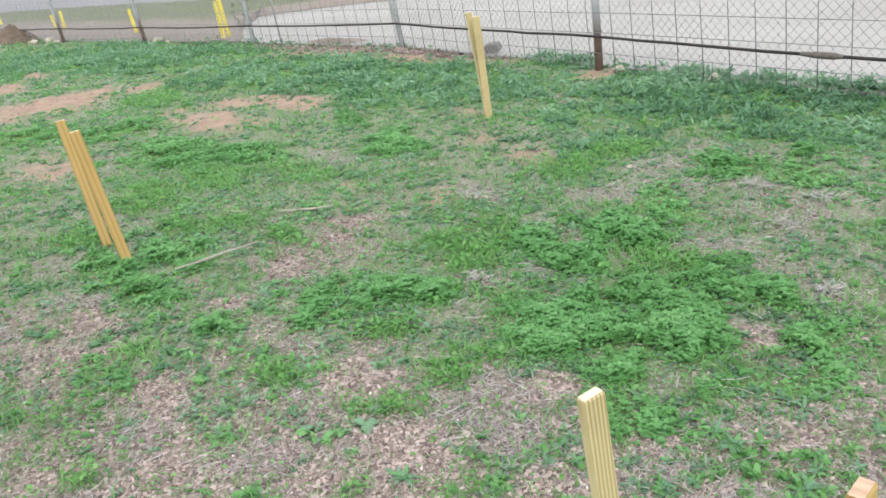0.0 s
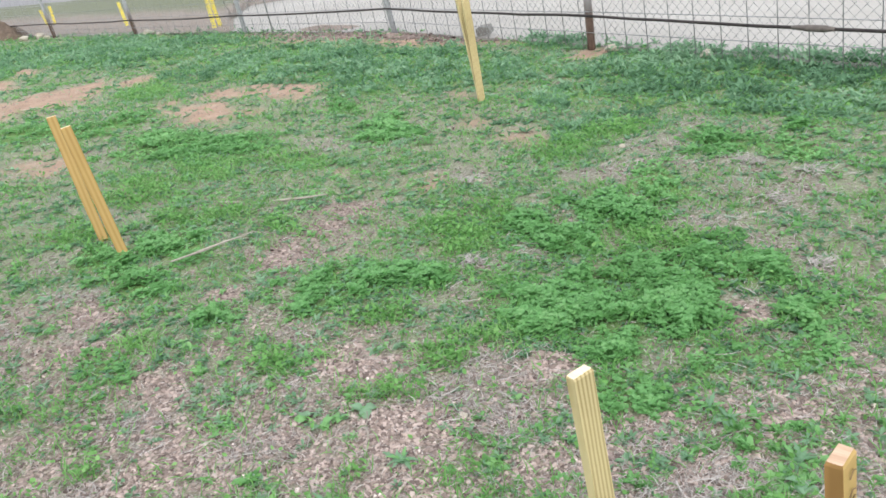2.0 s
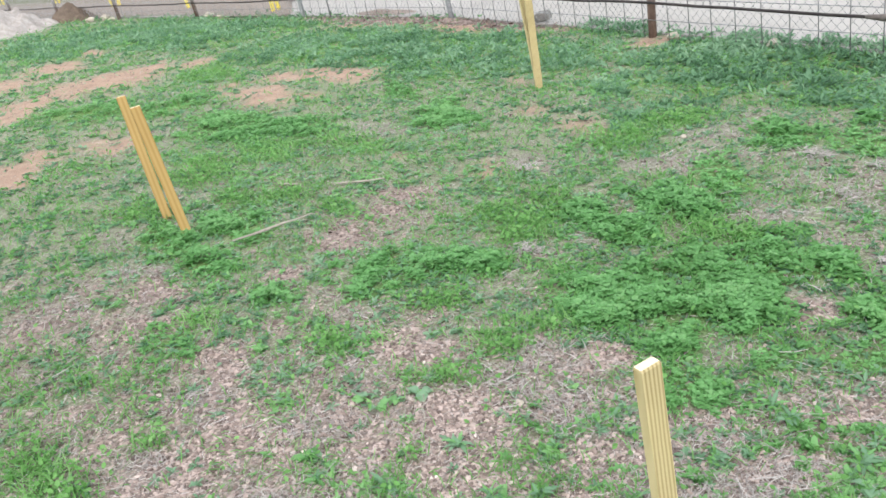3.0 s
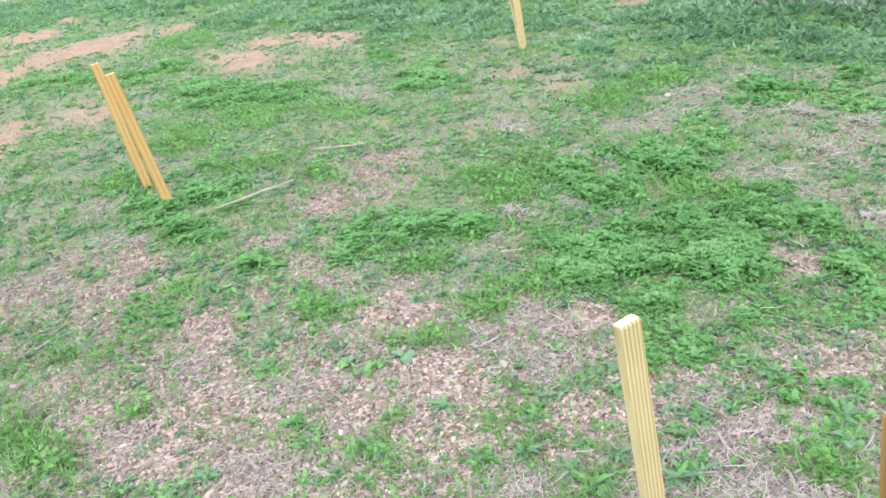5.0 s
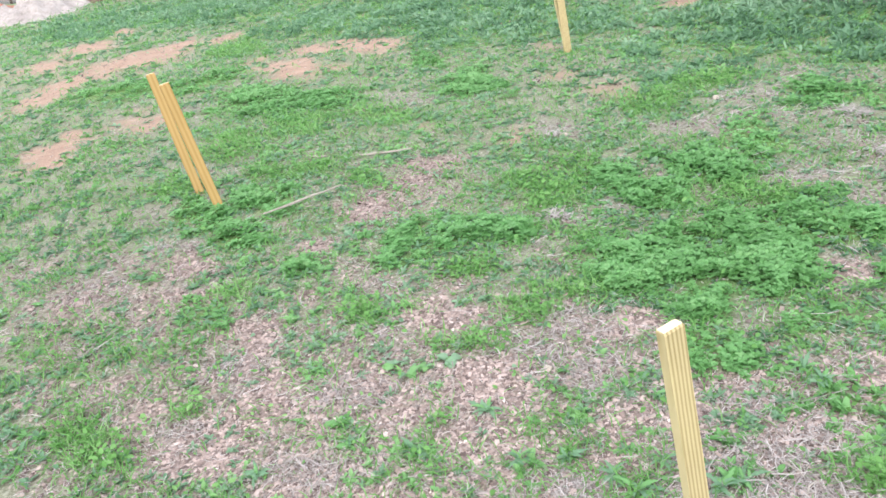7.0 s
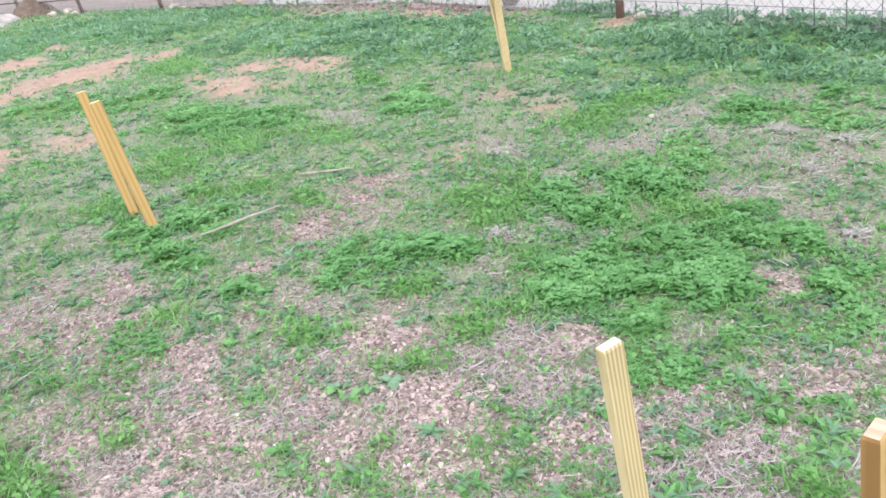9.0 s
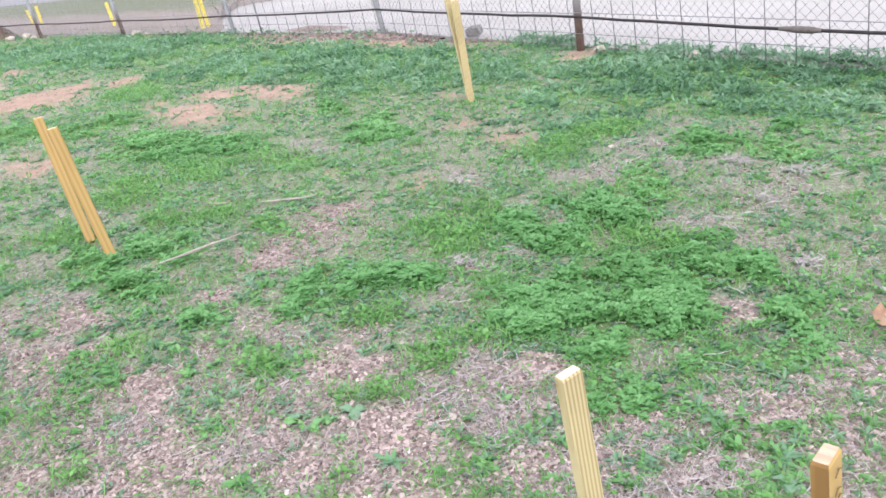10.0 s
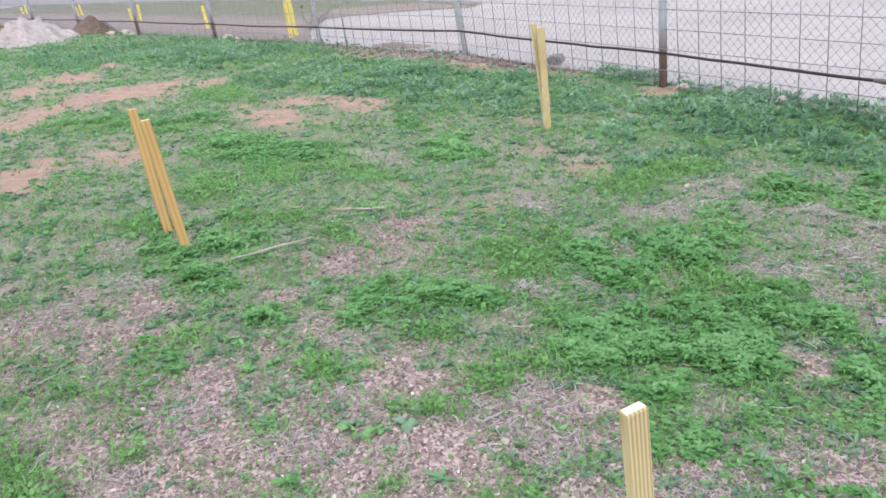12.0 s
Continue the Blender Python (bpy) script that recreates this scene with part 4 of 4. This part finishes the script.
def blades(name, x, y, h, long, wide, tilt, mat, tone, g, label):
    """Thin strips: three pairs of corners and a bend."""
    n = len(x)
    az = g.random(n) * 2 * np.pi
    d = np.stack([np.cos(az) * np.cos(tilt), np.sin(az) * np.cos(tilt), np.sin(tilt)], 1)
    d2 = np.stack([np.cos(az + 0.3) * np.cos(tilt * 0.5), np.sin(az + 0.3) * np.cos(tilt * 0.5), np.sin(tilt * 0.5)], 1)
    s = np.stack([-np.sin(az), np.cos(az), (g.random(n) - 0.5) * 1.2], 1)
    p = np.stack(tip(x, y, footing(x, y) + h), 1)
    L, W = long[:, None], wide[:, None]
    m = p + d * L * 0.5
    e = m + d2 * L * 0.5
    v = np.stack([p - s * W, p + s * W, m + s * W, m - s * W, e + s * W * 0.3, e - s * W * 0.3], 1).reshape(-1, 3)
    i = np.arange(n)[:, None] * 6
    faces = np.concatenate([i + np.array([0, 1, 2, 3]), i + np.array([3, 2, 4, 5])], 1).reshape(-1, 4)
    ob = raw(name, v, faces, mat, np.repeat(np.clip(tone, 0, 1), 6))
    return tagged(ob, label, name.replace("_", " "), kind="stuff")


def rosettes(name, x, y, size, leaves, slim, mat, tone, g, label, rise=(4, 50)):
    """Small weeds: leaves that spring from one crown and arch outwards."""
    n = len(x)
    X, Y, S, T = (np.repeat(a, leaves) for a in (x, y, size, tone))
    m = n * leaves
    az = np.tile(np.arange(leaves) * 2.399, n) + np.repeat(g.random(n) * 6.28, leaves) + g.normal(0, 0.25, m)
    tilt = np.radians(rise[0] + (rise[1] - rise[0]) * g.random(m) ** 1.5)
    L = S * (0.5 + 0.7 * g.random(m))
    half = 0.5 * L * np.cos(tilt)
    # 0.25 * sin(tilt) paints raised leaves lighter, as if they caught more sky
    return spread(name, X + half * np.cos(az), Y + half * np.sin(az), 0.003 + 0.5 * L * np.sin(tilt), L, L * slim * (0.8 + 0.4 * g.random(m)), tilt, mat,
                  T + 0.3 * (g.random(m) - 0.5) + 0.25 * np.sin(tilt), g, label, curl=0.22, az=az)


def trefoils(name, x, y, h, size, mat, tone, g, label):
    """Clover leaves: three broad leaflets round the end of each stalk."""
    n = len(x)
    m = 3 * n
    # 7 * (h - 0.016) darkens low leaflets: shade inside the mat, put into tone
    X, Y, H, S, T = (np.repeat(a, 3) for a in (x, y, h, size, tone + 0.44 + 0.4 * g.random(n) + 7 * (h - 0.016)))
    az = np.tile(np.arange(3) * 2.094, n) + np.repeat(g.random(n) * 6.28, 3)
    lean, toward = np.repeat(np.radians(g.normal(0, 20, n)), 3), np.repeat(g.random(n) * 6.28, 3)
    tilt = lean * np.cos(az - toward) + np.radians(g.normal(6, 8, m))
    return spread(name, X + 0.5 * S * np.cos(az), Y + 0.5 * S * np.sin(az), H + 0.5 * S * np.sin(tilt), S, 0.43 * S, tilt, mat, T + 0.12 * (g.random(m) - 0.5), g, label, fold=0.2, az=az, spin=0.5)


def grown(count, near, seed, share, margin=0.0):
    """Scattered places kept with the chance that share() gives."""
    x, y, r, g = scatter(count, near, seed)
    c = covers(x, y)
    keep = (g.random(count) < share(x, y, c)) & (inside(x, y) > margin)
    return x[keep], y[keep], r[keep], tuple(k[keep] for k in c), g


def far_size(r):
    return 1 + 0.16 * np.maximum(r - 1.2, 0)


clump = lambda x, y: np.clip(4.0 * (fnoise(x, y, 0.12) - 0.38), 0, 1)
tuft = lambda x, y: np.clip(3.5 * (fnoise(x + 7, y - 2, 0.22) - 0.36), 0, 1)

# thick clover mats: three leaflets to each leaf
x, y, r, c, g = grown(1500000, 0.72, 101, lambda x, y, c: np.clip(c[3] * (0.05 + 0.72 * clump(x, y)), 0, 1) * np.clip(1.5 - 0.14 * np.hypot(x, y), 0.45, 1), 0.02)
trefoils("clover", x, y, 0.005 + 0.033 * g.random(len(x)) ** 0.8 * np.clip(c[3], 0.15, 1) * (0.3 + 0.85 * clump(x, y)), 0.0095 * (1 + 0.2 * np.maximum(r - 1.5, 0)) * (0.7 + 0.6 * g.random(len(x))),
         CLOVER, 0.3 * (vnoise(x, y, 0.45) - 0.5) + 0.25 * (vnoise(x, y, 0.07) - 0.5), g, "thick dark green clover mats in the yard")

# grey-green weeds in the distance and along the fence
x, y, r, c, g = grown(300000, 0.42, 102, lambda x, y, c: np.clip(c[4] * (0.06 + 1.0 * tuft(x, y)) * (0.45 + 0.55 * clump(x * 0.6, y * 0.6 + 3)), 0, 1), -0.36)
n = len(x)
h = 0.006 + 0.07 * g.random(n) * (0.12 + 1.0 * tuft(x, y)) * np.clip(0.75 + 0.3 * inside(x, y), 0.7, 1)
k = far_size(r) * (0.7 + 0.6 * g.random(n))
# tone climbs with h, so shade low among the weeds is painted in
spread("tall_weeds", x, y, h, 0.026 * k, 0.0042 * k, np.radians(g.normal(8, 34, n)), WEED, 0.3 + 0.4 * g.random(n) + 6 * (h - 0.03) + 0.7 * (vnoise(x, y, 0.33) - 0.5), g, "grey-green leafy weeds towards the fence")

x, y, r, c, g = grown(70000, 0.42, 110, lambda x, y, c: np.clip(c[4] * (0.15 + 0.85 * tuft(x, y)), 0, 1), -0.33)
n = len(x)
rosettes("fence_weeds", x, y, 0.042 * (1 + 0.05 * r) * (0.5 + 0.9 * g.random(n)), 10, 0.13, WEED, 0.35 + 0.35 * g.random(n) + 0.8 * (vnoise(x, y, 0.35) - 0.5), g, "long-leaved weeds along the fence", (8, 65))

# leafy plants in clumps between the chips
x, y, r, c, g = grown(330000, 0.9, 112, lambda x, y, c: np.clip(c[6] * (0.04 + 0.96 * clump(x + 1, y)), 0, 1) * 0.05)
n = len(x)
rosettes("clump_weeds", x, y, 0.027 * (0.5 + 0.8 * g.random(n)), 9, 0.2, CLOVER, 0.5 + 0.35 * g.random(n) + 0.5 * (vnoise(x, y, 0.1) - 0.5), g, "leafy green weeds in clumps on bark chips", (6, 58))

# low weeds everywhere between
x, y, r, c, g = grown(61000, 0.6, 103, lambda x, y, c: np.clip((0.04 + 0.8 * clump(x + 5, y) * (0.3 + 0.7 * tuft(x, y))) * (1 - 0.85 * c[0]) * (1 - 0.88 * c[1]) * (1 - 0.84 * c[2]) * (1 - 0.6 * c[3]) * (1 - 0.8 * c[7]), 0, 1), -0.2)
n = len(x)
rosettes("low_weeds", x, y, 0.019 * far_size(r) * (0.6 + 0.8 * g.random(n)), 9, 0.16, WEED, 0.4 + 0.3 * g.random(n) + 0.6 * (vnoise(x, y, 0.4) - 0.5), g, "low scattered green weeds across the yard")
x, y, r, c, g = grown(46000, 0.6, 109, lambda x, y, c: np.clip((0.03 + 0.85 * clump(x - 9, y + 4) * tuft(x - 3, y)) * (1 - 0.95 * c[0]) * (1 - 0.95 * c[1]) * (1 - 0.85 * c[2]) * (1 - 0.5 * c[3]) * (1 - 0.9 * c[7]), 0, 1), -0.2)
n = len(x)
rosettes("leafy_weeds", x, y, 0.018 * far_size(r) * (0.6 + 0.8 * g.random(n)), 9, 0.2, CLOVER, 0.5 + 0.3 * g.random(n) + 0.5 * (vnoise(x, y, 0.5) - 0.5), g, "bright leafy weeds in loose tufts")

# coarse turf over the rest of the yard
g = np.random.default_rng(115)
n = 52000
a, r = 2 * np.pi * g.random(n), 0.5 + 9.5 * np.sqrt(g.random(n))
x, y = r * np.sin(a), r * np.cos(a)
keep = (np.abs(np.arctan2(x, y)) > 0.74 + 0.3 * g.random(n)) & (inside(x, y) > 0.05) & (g.random(n) < 0.35 + 0.8 * tuft(x, y))
x, y = x[keep], y[keep]
n = len(x)
k = 0.6 + 0.7 * g.random(n)
spread("coarse_turf", x, y, 0.005 + 0.02 * g.random(n), 0.055 * k, 0.011 * k, np.radians(g.normal(10, 18, n)), WEED, 0.3 + 0.45 * g.random(n) + 0.5 * (vnoise(x, y, 0.6) - 0.5), g, "coarse green turf over the rest of the yard")

# small creeping leaves between the tufts
x, y, r, c, g = grown(105000, 0.5, 114, lambda x, y, c: np.clip((0.1 + 0.9 * clump(x + 2, y - 7)) * (1 - 0.85 * c[0]) * (1 - 0.9 * c[1]) * (1 - 0.78 * c[2]) * (1 - 0.8 * c[3]) * (1 - 0.7 * c[7]) * (1 - 0.6 * c[4]), 0, 1) * np.clip(0.7 * np.hypot(x, y) - 0.9, 0, 1), -0.1)
n = len(x)
k = far_size(r) * (0.5 + 0.8 * g.random(n))
spread("creeping_weeds", x, y, 0.003 + 0.016 * g.random(n), 0.013 * k, 0.0045 * k, np.radians(g.normal(5, 22, n)), WEED, 0.35 + 0.4 * g.random(n) + 0.5 * (vnoise(x, y, 0.3) - 0.5), g, "small creeping leaves over the thin grass")

# young bright grass
x, y, r, c, g = grown(410000, 0.62, 104, lambda x, y, c: np.clip((0.95 * c[5] + 0.14 + 0.5 * clump(x - 4, y + 2) * tuft(x + 2, y)) * (1 - c[0]) * (1 - 0.75 * c[1]) * (1 - 0.6 * c[2]) * (1 - 0.6 * c[3]) * (1 - 0.5 * c[7]), 0, 1), -0.1)
n = len(x)
k = far_size(r) * (0.6 + 0.7 * g.random(n))
blades("young_grass", x, y, np.zeros(n), 0.036 * k, 0.0013 * far_size(r), np.radians(20 + 42 * g.random(n)), BLADE, 0.1 + 0.6 * g.random(n) + 0.25 * c[5], g, "thin bright green young grass")

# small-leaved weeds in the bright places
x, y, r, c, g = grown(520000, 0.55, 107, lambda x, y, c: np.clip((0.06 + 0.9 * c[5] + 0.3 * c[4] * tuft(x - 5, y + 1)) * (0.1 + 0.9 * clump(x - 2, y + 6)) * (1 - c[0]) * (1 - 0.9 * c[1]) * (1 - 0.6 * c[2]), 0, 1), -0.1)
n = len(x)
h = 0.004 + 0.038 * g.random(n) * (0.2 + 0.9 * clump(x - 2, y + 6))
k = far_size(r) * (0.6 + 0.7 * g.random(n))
# 8 * (h - 0.02): upper leaves coloured as lit, lower ones as shaded
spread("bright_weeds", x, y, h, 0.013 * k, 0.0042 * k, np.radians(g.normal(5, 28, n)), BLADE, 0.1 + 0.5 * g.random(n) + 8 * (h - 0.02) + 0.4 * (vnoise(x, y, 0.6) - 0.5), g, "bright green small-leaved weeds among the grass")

# dead grass lying flat, and longer straws in the grey litter
x, y, r, c, g = grown(420000, 0.62, 105, lambda x, y, c: np.clip((0.36 + 0.64 * c[2] - 0.26 * c[1] + 0.08 * c[7]) * (1 - 0.75 * c[0]) * (1 - 0.75 * c[3]) * (1 - 0.6 * c[4]), 0, 1), 0.0)
n = len(x)
k = far_size(r) * (0.5 + 0.9 * g.random(n))
blades("dead_grass", x, y, 0.002 + 0.008 * g.random(n), 0.022 * k, 0.00066 * far_size(r), np.radians(g.normal(4, 9, n)), STRAW, 0.9 * g.random(n), g, "matted pale dead grass lying flat")
x, y, r, c, g = grown(90000, 0.7, 113, lambda x, y, c: np.clip(0.015 + 0.16 * c[2], 0, 1) * (1 - 0.8 * c[3]) * (1 - c[0]), 0.0)
n = len(x)
blades("long_straw", x, y, 0.006 + 0.012 * g.random(n), (0.03 + 0.035 * g.random(n)) * (1 + 0.1 * r), 0.0009 * far_size(r), np.radians(g.normal(3, 7, n)), STRAW, 0.35 + 0.5 * g.random(n), g, "long bleached straws crossing on the ground")


for k, (tx, ty, ts) in enumerate(((1.39, 2.89, 0.075), (1.44, 2.87, 0.05), (1.2, 1.93, 0.05), (1.57, 2.66, 0.07), (1.32, 2.45, 0.06), (0.26, 3.13, 0.05), (0.17, 2.29, 0.05))):
    dry_tuft(tx, ty, ts, 300 + k)


# bark chips and crumbs
def chips(name, x, y, size, g, mat, label):
    n = len(x)
    corner = np.array([(-1, -1, -1), (1, -1, -1), (1, 1, -1), (-1, 1, -1), (-0.8, -0.7, 1), (0.8, -0.8, 1), (0.7, 0.8, 1), (-0.8, 0.8, 1)], float)
    v = corner[None] * (size[:, None] * np.stack([0.6 + 0.9 * g.random(n), 0.4 + 0.4 * g.random(n), 0.15 + 0.25 * g.random(n)], 1))[:, None, :]
    v *= 1 + 0.3 * (g.random((n, 8, 1)) - 0.5)
    a, b = g.random(n) * 2 * np.pi, g.normal(0, 0.35, n)
    ca, sa, cb, sb = np.cos(a)[:, None], np.sin(a)[:, None], np.cos(b)[:, None], np.sin(b)[:, None]
    X, Y, Z = v[..., 0], v[..., 1], v[..., 2]
    X, Z = X * cb + Z * sb, Z * cb - X * sb
    X, Y = X * ca - Y * sa, X * sa + Y * ca
    px, py, pz = tip(x, y, swell(x, y) + size * 0.15)
    v = np.stack([X + px[:, None], Y + py[:, None], Z + pz[:, None]], -1).reshape(-1, 3)
    i = np.arange(n)[:, None] * 8
    q = [(0, 1, 5, 4), (1, 2, 6, 5), (2, 3, 7, 6), (3, 0, 4, 7), (4, 5, 6, 7)]
    faces = np.concatenate([i + np.array(f) for f in q], 1).reshape(-1, 4)
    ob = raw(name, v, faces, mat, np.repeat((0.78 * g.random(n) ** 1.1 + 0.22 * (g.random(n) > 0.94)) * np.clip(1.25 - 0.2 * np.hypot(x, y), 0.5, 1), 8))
    return tagged(ob, label, name.replace("_", " "), kind="stuff")


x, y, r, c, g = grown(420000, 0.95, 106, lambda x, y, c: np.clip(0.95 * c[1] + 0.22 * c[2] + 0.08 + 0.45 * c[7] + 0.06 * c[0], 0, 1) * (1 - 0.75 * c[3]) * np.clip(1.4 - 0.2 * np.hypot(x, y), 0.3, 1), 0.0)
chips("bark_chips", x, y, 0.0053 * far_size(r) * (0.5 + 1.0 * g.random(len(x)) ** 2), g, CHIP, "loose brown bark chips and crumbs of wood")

# rubble along the fence foot
g = np.random.default_rng(108)
n = 2200
f = g.random(n)
x = 1.25 - 3.15 * f + g.normal(0, 0.15, n)
y = 7.2 + 3.5 * f + g.normal(0, 0.15, n)
chips("rubble", x, y, 0.012 + 0.03 * g.random(n) ** 3, g, CHIP, "loose rubble and clods along the fence foot")
